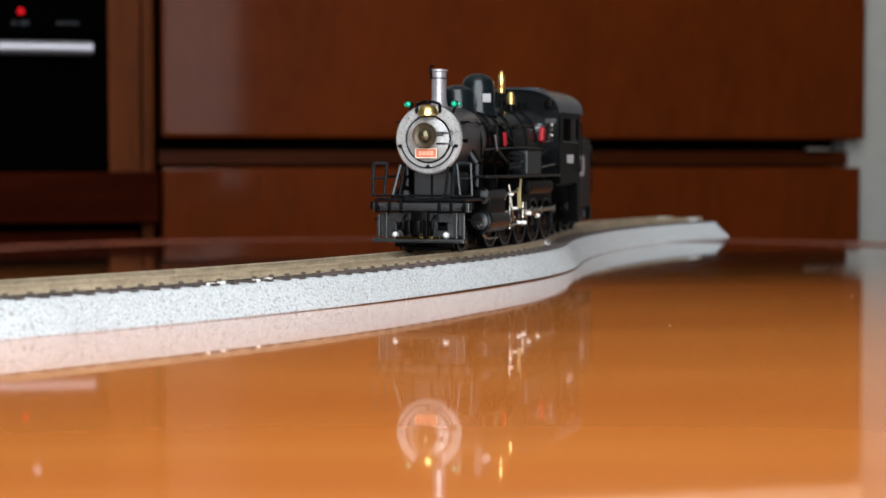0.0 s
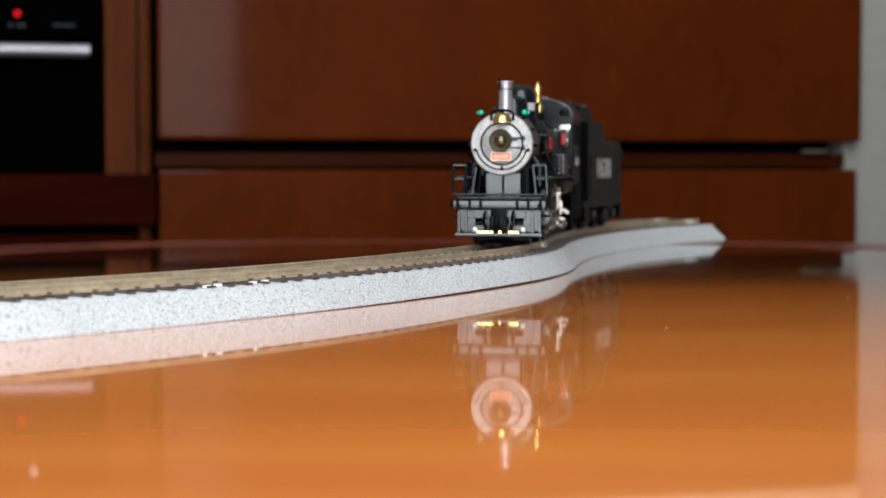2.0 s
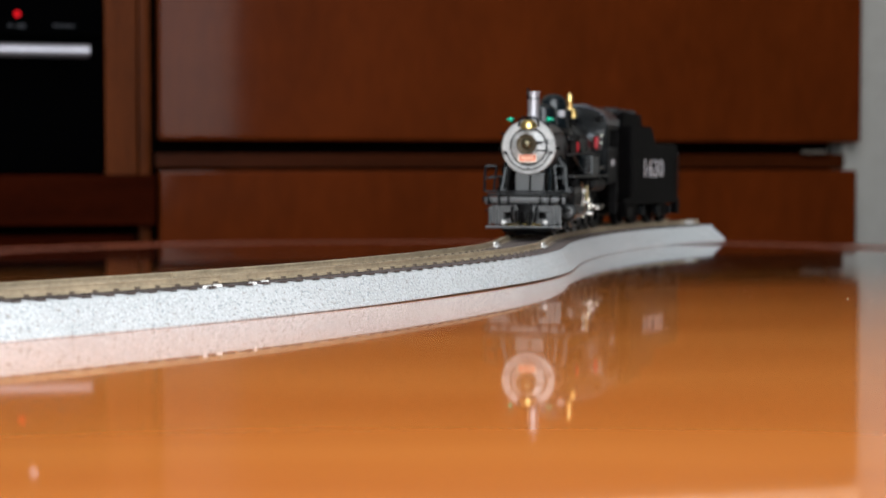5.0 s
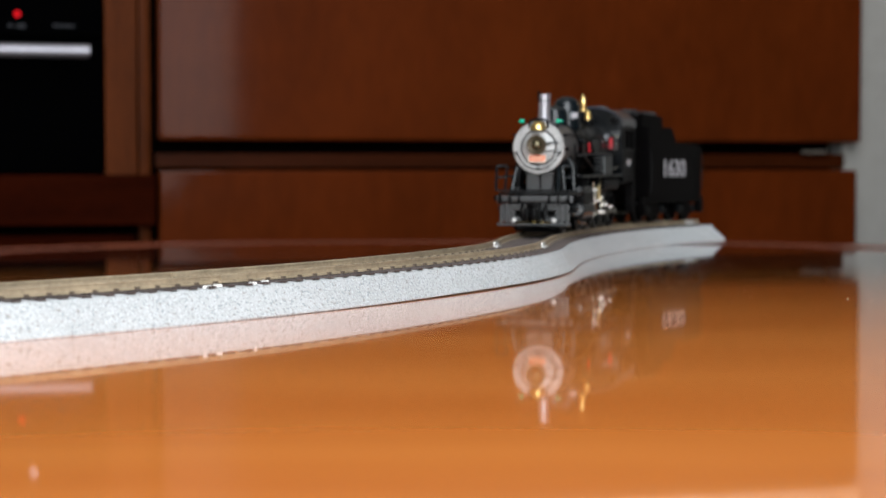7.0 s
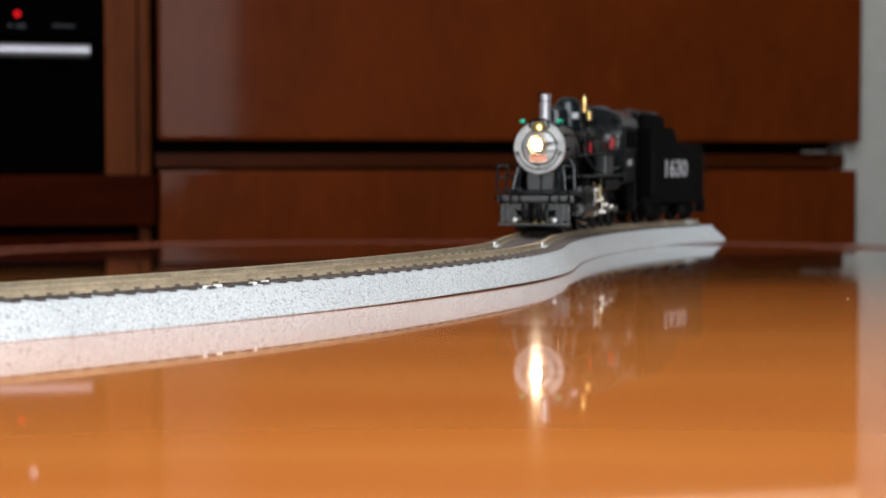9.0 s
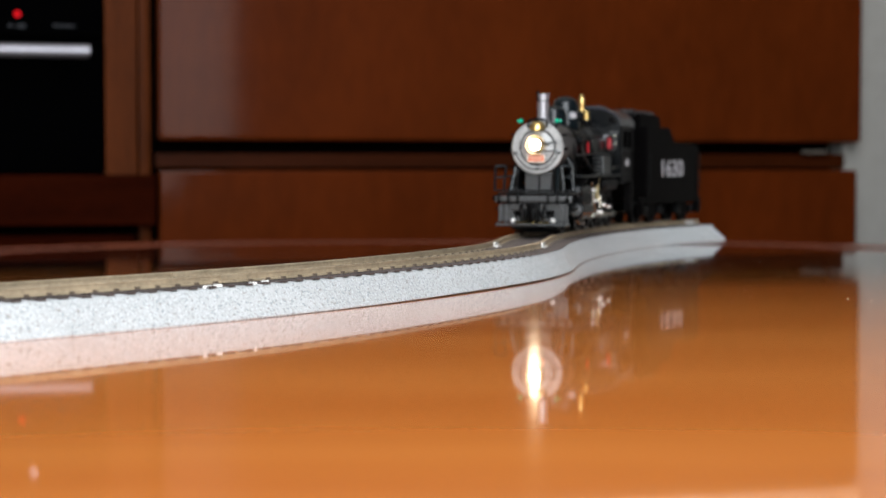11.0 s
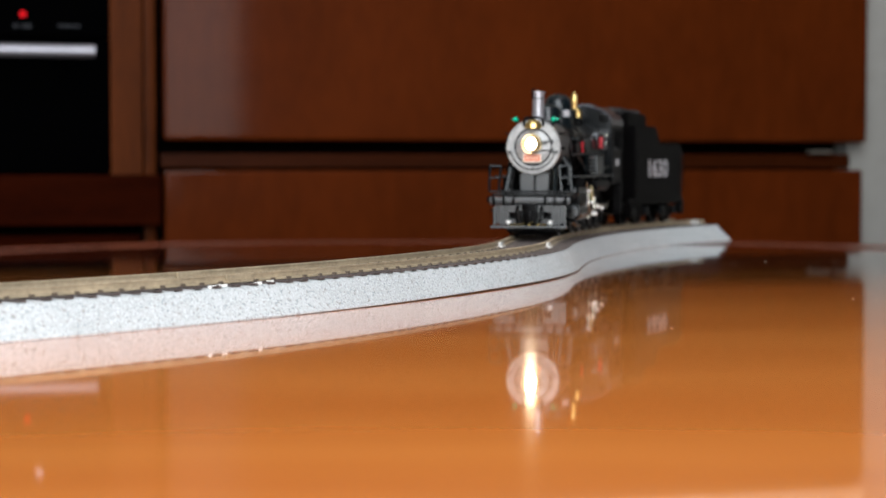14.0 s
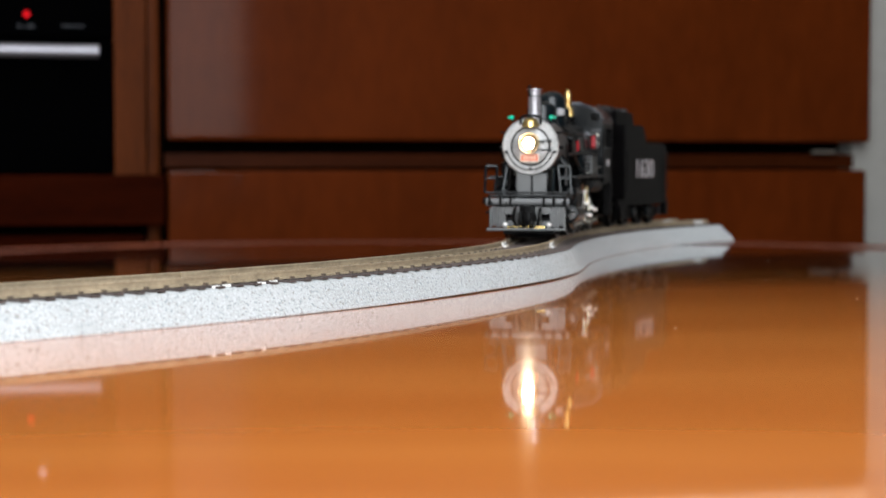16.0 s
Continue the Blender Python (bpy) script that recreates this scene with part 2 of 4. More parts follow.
FLOOR_Z, CEIL_Z = -0.70, 2.05
# for added walls out of view, dark to limit bounce and darken reflections
UNSEEN_WALL = material("unseen_wall_taupe", (0.12, 0.10, 0.085), rough=0.85, vary=0.06, scale=6, bump=0.2, bump_scale=150)
slab("floor", -2.6, 2.2, BACK_V - 0.2, 0.8, FLOOR_Z - 0.1, FLOOR_Z, FLOOR, "brown tiled kitchen floor under the table", "floor")
# out of view, added to shut the sky's light out
slab("ceiling", -2.6, 2.2, BACK_V - 0.2, 0.8, CEIL_Z, CEIL_Z + 0.1, CEILING, "unseen white ceiling, added to close the room against the sky", "ceiling")
slab("wall_north", -2.6, 0.563, 0.62, 0.8, FLOOR_Z, CEIL_Z, WALL, "off-white plaster wall behind the cabinets", "wall")
slab("wall_pier", 0.565, 2.2, 0.021, 0.8, FLOOR_Z, CEIL_Z, WALL, "off-white plaster wall beside the drawer unit", "wall")
# side and window walls are out of view, added to shape the light
slab("wall_west", -2.8, -2.6, BACK_V - 0.2, 0.8, FLOOR_Z, CEIL_Z, UNSEEN_WALL, "unseen dark taupe side wall, added to cut bounced light", "wall")
slab("wall_east", 2.2, 2.4, BACK_V - 0.2, 0.8, FLOOR_Z, CEIL_Z, UNSEEN_WALL, "unseen dark taupe side wall, added to cut bounced light", "wall")
wall_south = thing("wall_south", "unseen dark taupe wall around the window, added to darken reflections", "wall", CABM, "structure")
for u0, u1, z0, z1 in ((-2.6, WINDOW[0], FLOOR_Z, CEIL_Z), (WINDOW[1], 2.2, FLOOR_Z, CEIL_Z), (WINDOW[0], WINDOW[1], FLOOR_Z, WINDOW[2]), (WINDOW[0], WINDOW[1], WINDOW[3], CEIL_Z)):
    part("wall_panel", box(B(), u0 * 1000, u1 * 1000, (BACK_V - 0.2) * 1000, BACK_V * 1000, z0 * 1000, z1 * 1000), UNSEEN_WALL, wall_south)


# ---- cabinets ----
def drawer_unit():
    unit = thing("drawer_unit", "dark mahogany kitchen drawer unit with handleless fronts", "cabinet", CABM)
    body = B()
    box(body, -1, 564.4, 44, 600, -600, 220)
    part("carcass", body, INSIDE, unit, "cabinet carcass coloured near-black for shade")
    part("rail", box(B(), -1, 564.4, 16, 40, 36.5, 47.5, 0.8), RAIL_WOOD, unit, "reddish wooden grip rail, coloured darker for the recess shade")
    part("upper_drawer_front", box(B(), 0, 571.5, 0, 20, 57, 221, 3.0), MAHOGANY, unit)
    part("lower_drawer_front", box(B(), 0, 568, 0, 20, -262, 34.5, 2.2), MAHOGANY, unit)
    part("bottom_drawer_front", box(B(), 0, 568, 0, 20, -590, -268, 2.2), MAHOGANY, unit)
    part("catch", box(B(), 524, 545, 8, 14, 48.0, 50.6, 0.6), CATCH, unit, "dull metal drawer catch")
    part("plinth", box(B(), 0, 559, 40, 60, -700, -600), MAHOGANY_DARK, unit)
    return unit


def appliance_unit():
    unit = thing("oven_cabinet", "reddish wooden cabinet around a black built-in oven", "cabinet", CABM)
    part("stile", box(B(), -39, -15.5, 1, 40, -5, 221, 0.8), MAHOGANY_PALE, unit, "reddish brown wooden stile")
    part("inner_stile", box(B(), -14, -5.5, 8, 40, -600, 221, 0.8), MAHOGANY_PALE, unit, "reddish brown wooden stile")
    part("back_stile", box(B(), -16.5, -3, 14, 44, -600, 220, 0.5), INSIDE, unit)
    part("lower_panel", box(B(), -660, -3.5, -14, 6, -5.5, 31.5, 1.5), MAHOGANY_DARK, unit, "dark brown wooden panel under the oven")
    part("side", box(B(), -700, -662, 1, 600, -600, 221), MAHOGANY_PALE, unit)
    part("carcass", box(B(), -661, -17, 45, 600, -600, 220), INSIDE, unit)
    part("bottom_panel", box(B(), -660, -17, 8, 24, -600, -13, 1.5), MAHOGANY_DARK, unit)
    return unit


def oven():
    ob = thing("oven", "black glass built-in oven with a steel bar handle", "oven", CABM)
    part("control_panel", box(B(), -640, -39.6, 0, 40, 132, 220, 1), BLACK_GLASS, ob, "black glass control panel")
    part("oven_door", box(B(), -640, -39.6, -3, 40, 32.5, 130.5, 1.5), BLACK_GLASS, ob, "black glass oven door")
    h = part("handle", cone(B(), (-628, -40, 119.3), (-52, -40, 119.3), 4.9, seg=20), BRUSHED, ob, "brushed steel bar handle")
    for u in (-610, -75):
        part("handle_post", cone(B(), (u, -38, 119.3), (u, -2, 119.3), 3.2, seg=12), BLACK, h)
    part("indicator_light", cone(B(), (-101, 1, 148), (-101, -1.2, 148), 2.7, 2.1, 16), REDLED, ob, "glowing red indicator light")
    for u in (-106, -100, -97):
        part("panel_mark", box(B(), u - 1.6, u + 1.6, -0.5, 0.5, 138, 141), PANEL_MARK, ob, "faint grey panel marking")
    part("panel_mark", box(B(), -76, -60, -0.5, 0.5, 139, 141), PANEL_MARK, ob, "faint grey panel marking")
    part("knob", lathe(B(), [(0, 0), (3.5, 0), (3.5, 7), (2.8, 9), (0, 9)], T(-93, 0, 186) @ pose(0, 0, 0, 90), 20), BRUSHED, ob, "chrome control knob")
    return ob


drawer_unit()
appliance_unit()
oven()
tagged(slab("worktop", -0.75, 0.5615, -0.025, 0.62, 0.2225, 0.262, WORKTOP, "cream stone kitchen worktop over the drawers", "worktop", "thing", 3), kind="")


# ---- the table ----
TAB = (0.012, 0.30, 0.36, 0.64, 2.6)


def table_ring(inset, z, n=120):
    cx, cy, a, b, e = TAB
    out = []
    for i in range(n):
        w = 2 * math.pi * i / n
        c, s = math.cos(w), math.sin(w)
        out.append(Vector(((cx + (a - inset) * math.copysign(abs(c) ** (2 / e), c)) * 1000,
                           (cy + (b - inset) * math.copysign(abs(s) ** (2 / e), s)) * 1000, z * 1000)))
    return out


def ring_mesh(bm, rows, cap0, cap1):
    rings = [[bm.verts.new(p) for p in table_ring(i, z)] for i, z in rows]
    n = len(rings[0])
    for a, b in zip(rings, rings[1:]):
        for i in range(n):
            bm.faces.new((a[i], a[(i + 1) % n], b[(i + 1) % n], b[i]))
    if cap0:
        bm.faces.new(rings[0])
    if cap1:
        bm.faces.new(rings[-1][::-1])
    bmesh.ops.recalc_face_normals(bm, faces=bm.faces)
    return bm


def table():
    t = thing("table", "honey-coloured varnished wooden table with a mirror gloss", "table")
    part("tabletop", ring_mesh(B(), [(0.080, 0.0), (0.080, -0.028)], True, True), TABLE, t, "glossy honey-orange varnished top")
    part("edge_band", ring_mesh(B(), [(0.0803, -0.026), (0.0803, 0.0), (0.012, 0.0), (0.009, -0.0002), (0.006, -0.0006), (0.002, -0.003), (0.0, -0.008), (0.0, -0.022), (0.003, -0.027), (0.010, -0.028), (0.0803, -0.026)], False, False), TABLE_EDGE, t, "paler worn border with a rounded edge")
    part("apron", box(B(), -240, 240, -200, 800, -90, -28.5, 2), MAHOGANY_PALE, t)
    for x in (-210, 210):
        for y in (-160, 760):
            part("leg", cone(B(), (x, y, -700), (x, y, -90), 17, 26, 20), MAHOGANY_PALE, t)
    return t


table()

# ---- the track's line ----
HEAD = [46.79, 51.54, 60.63, 67.07, 83.6, 75.26, 67.8, 56.8, 43.69]
KNOT = 81.875
START = (-128.05, 375.62)
S0, S1, STEP = -120.0, 760.0, 2.5
RAIL_TOP = 10.8


def line_table():
    ss = np.arange(S0, S1 + STEP, STEP)
    th = np.radians(np.interp(ss, np.arange(9) * KNOT + 2.5, HEAD))
    xy = np.zeros((len(ss), 2))
    xy[1:, 0] = np.cumsum(np.cos((th[1:] + th[:-1]) / 2) * STEP)
    xy[1:, 1] = np.cumsum(np.sin((th[1:] + th[:-1]) / 2) * STEP)
    k = int(round(-S0 / STEP))
    xy += np.array(START) - xy[k]
    return ss, xy, th


LINE_S, LINE_XY, LINE_TH = line_table()


def on_line(s):
    return Vector((float(np.interp(s, LINE_S, LINE_XY[:, 0])), float(np.interp(s, LINE_S, LINE_XY[:, 1]))))


def head(s):
    return float(np.interp(s, LINE_S, LINE_TH))


def spot(s, y, z):
    """y: to the left when looking along the line away from the start."""
    p, h = on_line(s), head(s)
    return Vector((p.x - y * math.sin(h), p.y + y * math.cos(h), z))


TRACK_END = 610.0


def lift(s):
    """How far the roadbed's lower edge stands off the table."""
    return 0.42 * math.exp(-((s - 235.0) / 105.0) ** 2)


def sweep(bm, s0, s1, ring, step):
    """ring: y, z, and how far that point falls back at the far end."""
    n = max(1, int(round((s1 - s0) / step)))
    rows = []
    for i in range(n + 1):
        s = s0 + (s1 - s0) * i / n
        up = lift(s)
        rows.append([bm.verts.new(spot(s + (back if i == n else 0), y, z + (up if z < 1 else 0))) for y, z, back in ring])
    k = len(ring)
    for a, b in zip(rows, rows[1:]):
        for i in range(k):
            j = (i + 1) % k
            bm.faces.new((a[i], a[j], b[j], b[i]))
    bm.faces.new(rows[0])
    bm.faces.new(rows[-1][::-1])
    bmesh.ops.recalc_face_normals(bm, faces=bm.faces)
    return bm


def track():
    tr = thing("railway_track", "model railway track on pale grey speckled foam roadbed", "track")
    for a, b in ((-118.0, 311.0), (311.4, TRACK_END)):
        back = -8.0 if b > 400 else 0.0
        ring = [(-19.7, 0.02, 0), (-19.7, 0.5, 0), (-18.9, 1.6, 0), (-16.0, 7.5, back), (-15.0, 8.1, back), (15.0, 8.1, back), (16.0, 7.5, back), (18.9, 1.6, 0), (19.7, 0.5, 0), (19.7, 0.02, 0)]
        part("roadbed", sweep(B(), a, b, ring, 6), FOAM, tr, "pale grey speckled foam roadbed")
    for side in (-1, 1):
        y = 8.6 * side
        for a, b in ((-117.0, 310.8), (311.4, TRACK_END - 9)):
            prof = [(y - 1.25, 8.6, 0), (y - 1.25, 9.0, 0), (y - 0.4, 9.2, 0), (y - 0.4, 10.15, 0), (y - 0.6, 10.35, 0), (y - 0.6, 10.8, 0),
                    (y + 0.6, 10.8, 0), (y + 0.6, 10.35, 0), (y + 0.4, 10.15, 0), (y + 0.4, 9.2, 0), (y + 1.25, 9.0, 0), (y + 1.25, 8.6, 0)]
            part("rail", sweep(B(), a, b, prof, 5), RAIL, tr, "weathered tan metal rail")
        for s in (104.0, 311.1, 590.0):
            j = B()
            box(j, -4.2, 4.2, y - 2.0, y + 2.0, 8.7, 9.25, 0.15)
            box(j, -4.2, 4.2, y - 1.1, y - 0.55, 9.25, 10.55, 0.1)
            box(j, -4.2, 4.2, y + 0.55, y + 1.1, 9.25, 10.55, 0.1)
            p = on_line(s) * 0.001
            part("rail_joiner", j, RAIL if s < 200 else JOINER, tr, "metal rail joiner", at=pose(p.x, p.y, 0, 0, 0, math.degrees(head(s))))
    tie = B()
    box(tie, -1.35, 1.35, -15.7, 15.7, 8.12, 8.62, 0.08)
    tie_mesh = mesh_of("tie", tie, TIE)
    plate = B()
    for side in (-1, 1):
        for k in (-1, 1):
            box(plate, -0.55, 0.55, side * 8.6 + k * 1.55 - 0.4, side * 8.6 + k * 1.55 + 0.4, 8.62, 9.25)
    plate_mesh = mesh_of("spike_plate", plate, TIE_PLATE)
    for s, y in ((90.0, -14.6), (94.5, -13.6), (106.0, -14.4), (112.0, -13.0)):
        p = on_line(s) * 0.001
        part("chip", box(B(), -1.3, 1.3, y - 0.3, y + 0.3, 8.13, 8.8, 0.12), WHITE_PAINT, tr, "bare white chip", at=pose(p.x, p.y, 0, 0, 0, math.degrees(head(s))))
    s = -114.0
    while s < TRACK_END - 11:
        p = on_line(s) * 0.001
        t = new("tie", tie_mesh)
        t.parent = tr
        t.matrix_basis = pose(p.x, p.y, random.uniform(-0.00004, 0.00004), 0, 0, math.degrees(head(s)) + random.uniform(-1.2, 1.2))
        q = new("spike_plate", plate_mesh)
        q.parent = t
        s += 6.4
    return tr


# ---- the locomotive: x forward from the smokebox front, y to its left, z up from the rail ----
CZ = 34.6            # the boiler's centre line
LAMP_Z = CZ + 1.1     # the headlight's centre
DRIVER_R = 7.6
AXLES = (-31.0, -47.0, -63.0, -79.0, -95.0)
CRANK = 3.6
ROD_Y = 12.2


def wheel_mesh(r, spokes, width=2.4, side=1):
    """One spoked wheel in one connected skin, its flange towards the frame."""
    bm = B()
    n = spokes * 3
    out, inn = side * width / 2, -side * width / 2
    sp = side * width * 0.28

    def ring(rad, y):
        return [bm.verts.new((rad * math.sin(2 * math.pi * i / n), y, rad * math.cos(2 * math.pi * i / n))) for i in range(n)]

    hub_f, hub_b = ring(r * 0.25, sp), ring(r * 0.25, -sp)
    rim_f, rim_b = ring(r - 1.2, sp), ring(r - 1.2, -sp)
    loop = [rim_f, ring(r - 1.1, out), ring(r, out), ring(r, inn + side * 0.7), ring(r + 0.6, inn + side * 0.6), ring(r + 0.6, inn), ring(r - 1.1, inn), rim_b]
    cap_f, cap_b = bm.verts.new((0, out * 1.2, 0)), bm.verts.new((0, inn, 0))
    for i in range(n):
        j = (i + 1) % n
        for a, b in zip(loop, loop[1:]):
            bm.faces.new((a[i], a[j], b[j], b[i]))
        bm.faces.new((cap_f, hub_f[i], hub_f[j]))
        bm.faces.new((cap_b, hub_b[j], hub_b[i]))
        if i % 3 == 0:
            bm.faces.new((hub_f[i], rim_f[i], rim_f[j], hub_f[j]))
            bm.faces.new((hub_b[j], rim_b[j], rim_b[i], hub_b[i]))
            bm.faces.new((hub_f[i], hub_b[i], rim_b[i], rim_f[i]))
            bm.faces.new((hub_f[j], rim_f[j], rim_b[j], hub_b[j]))
        else:
            bm.faces.new((hub_f[i], hub_f[j], hub_b[j], hub_b[i]))
            bm.faces.new((rim_f[i], rim_b[i], rim_b[j], rim_f[j]))
    bmesh.ops.recalc_face_normals(bm, faces=bm.faces)
    return bm


def axle_set(parent, x, r, spokes, counter, turning, gauge=8.3):
    ax = part("axle", cone(B(), (0, -gauge, 0), (0, gauge, 0), 0.9, seg=10), STEEL, parent, at=pose(x * 0.001, 0, r * 0.001))
    for side in (1, -1):
        turn = pose(0, 0, 0, 0, 0 if side > 0 else 90, 0)
        spot_y = pose(0, side * gauge * 0.001, 0)
        part("wheel", wheel_mesh(r, spokes, side=side), DUSTY if counter else BLACK, ax, at=spot_y)
        face = side * 1.22
        part("tyre", lathe(B(), [(r - 0.85, face), (r - 0.85, face + side * 0.12), (r - 0.05, face + side * 0.12), (r - 0.05, face)], pose(0, 0, 0, -90), 36), GRAPHITE_DARK, ax, "dull steel tyre", at=spot_y)
        if counter:
            arc = [((r - 1.3) * math.sin(w), -(r - 1.3) * math.cos(w)) for w in np.linspace(-0.75, 0.75, 9)]
            part("counterweight", prism(B(), arc, side * 0.3, side * 1.1, turn), BLACK, ax, at=spot_y)
            p0, p1 = turn @ Vector((0, side * 0.6, CRANK)), turn @ Vector((0, side * 3.4, CRANK))
            part("crank_pin", cone(B(), p0, p1, 0.9, seg=12), STEEL, ax, at=spot_y)
    turning.append((ax, x, r))
    return ax


def smokebox_front(lo):
    front = B()
    lathe(front, [(0, -1.0), (10.5, -1.0), (10.75, -0.4), (10.75, 0.25), (10.3, 0.75), (7.6, 0.8), (7.35, 0.45), (7.0, 0.45), (0, 0.45)], T(0, 0, CZ) @ ALONG_X, 64)
    f = part("smokebox_front", front, GRAPHITE, lo, "silver-grey smokebox front plate")
    door = B()
    lathe(door, [(6.85, 0.45), (6.85, 0.9), (6.2, 1.25), (4, 1.7), (0, 1.95)], T(0, 0, CZ) @ ALONG_X, 48)
    d = part("smokebox_door", door, GRAPHITE, f, "domed silver-grey smokebox door")
    ring = B()
    lathe(ring, [(6.9, 0.42), (6.9, 0.62), (7.35, 0.62), (7.35, 0.42)], T(0, 0, CZ) @ ALONG_X, 48)
    part("door_seam", ring, BLACK, f, "dark ring round the door")
    for dz in (1.9, -1.4):
        h = B()
        tube(h, [(1.6, 3.0, CZ + dz), (1.8, 5.6, CZ + dz), (0.9, 7.3, CZ + dz)], 0.33, 6)
        cone(h, (0.9, 7.5, CZ + dz - 0.8), (0.9, 7.5, CZ + dz + 0.8), 0.5, seg=8)
        part("hinge", h, GRAPHITE_DARK, f, "dark door hinge strap")
    part("grab_bar", tube(B(), [(1.7, 3.4, CZ + 1.2), (2.4, 3.4, CZ + 1.2), (2.4, 5.2, CZ + 1.2), (1.6, 5.2, CZ + 1.2)], 0.2, 6), BLACK, f)
    for i in range(12):
        w = 2 * math.pi * (i + 0.5) / 12
        y, z = 9.2 * math.sin(w), CZ + 9.2 * math.cos(w)
        part("bolt", cone(B(), (0.7, y, z), (1.3, y, z), 0.34, 0.22, 8), GRAPHITE, f)
    for y in (-9.1, 9.1):
        k = cone(B(), (0.6, y, CZ - 2.1), (1.9, y, CZ - 2.1), 0.62, 0.5, 10)
        cone(k, (1.9, y, CZ - 2.1), (2.4, y, CZ - 2.1), 0.35, 0.2, 10)
        part("handrail_knob", k, BLACK, f, "black handrail knob")
    part("lower_bolt", cone(B(), (0.7, 0, CZ - 8.3), (1.7, 0, CZ - 8.3), 0.55, 0.4, 8), BLACK, f)
    part("front_handrail", tube(B(), [(1.5, 8.8 * math.sin(w), CZ + 8.8 * math.cos(w)) for w in np.linspace(math.radians(104), math.radians(256), 18)], 0.22, 6), BLACK, f, "thin black curved handrail")
    # headlight
    hl = part("headlight", lathe(B(), [(0, 1.4), (2.4, 1.4), (3.8, 3.2), (3.95, 4.3), (3.8, 4.5), (3.6, 4.3), (3.0, 3.75), (2.06, 3.42), (2.06, 2.2), (0, 2.0)], T(0, 0, LAMP_Z) @ ALONG_X, 40), DISH, lo, "dark bronze headlight with a reflector dish")
    part("bracket", box(B(), 0.5, 1.8, -2.2, 2.2, CZ - 3.0, CZ - 2.6, 0.1), BLACK, hl)
    bm = B()
    bmesh.ops.create_uvsphere(bm, u_segments=36, v_segments=24, radius=2.2)
    bmesh.ops.scale(bm, vec=(0.8, 1, 1), verts=bm.verts)
    for fa in bm.faces:
        fa.material_index = 1 if fa.calc_center_median().x < -0.75 else 0
        fa.smooth = True
    bulb = part("headlight_bulb", bm, [LENS, WARM], hl, "round headlight bulb")
    plate = part("number_board", box(B(), 1.9, 2.6, -3.5, 3.5, CZ - 5.8, CZ - 2.8, 0.15), PLATE_RED, lo, "orange-red number board with a pale rim")
    rim = B()
    for y0, y1, z0, z1 in ((-3.5, 3.5, -3.05, -2.8), (-3.5, 3.5, -5.8, -5.55), (-3.5, -3.25, -5.8, -2.8), (3.25, 3.5, -5.8, -2.8)):
        box(rim, 2.55, 2.72, y0, y1, CZ + z0, CZ + z1)
    part("rim", rim, CREAM, plate, "pale rim")
    for i in range(4):
        part("bar", box(B(), 2.55, 2.7, -2.4 + i * 1.25, -1.4 + i * 1.25, CZ - 4.9, CZ - 3.6), PEACH, plate)
    return bulb


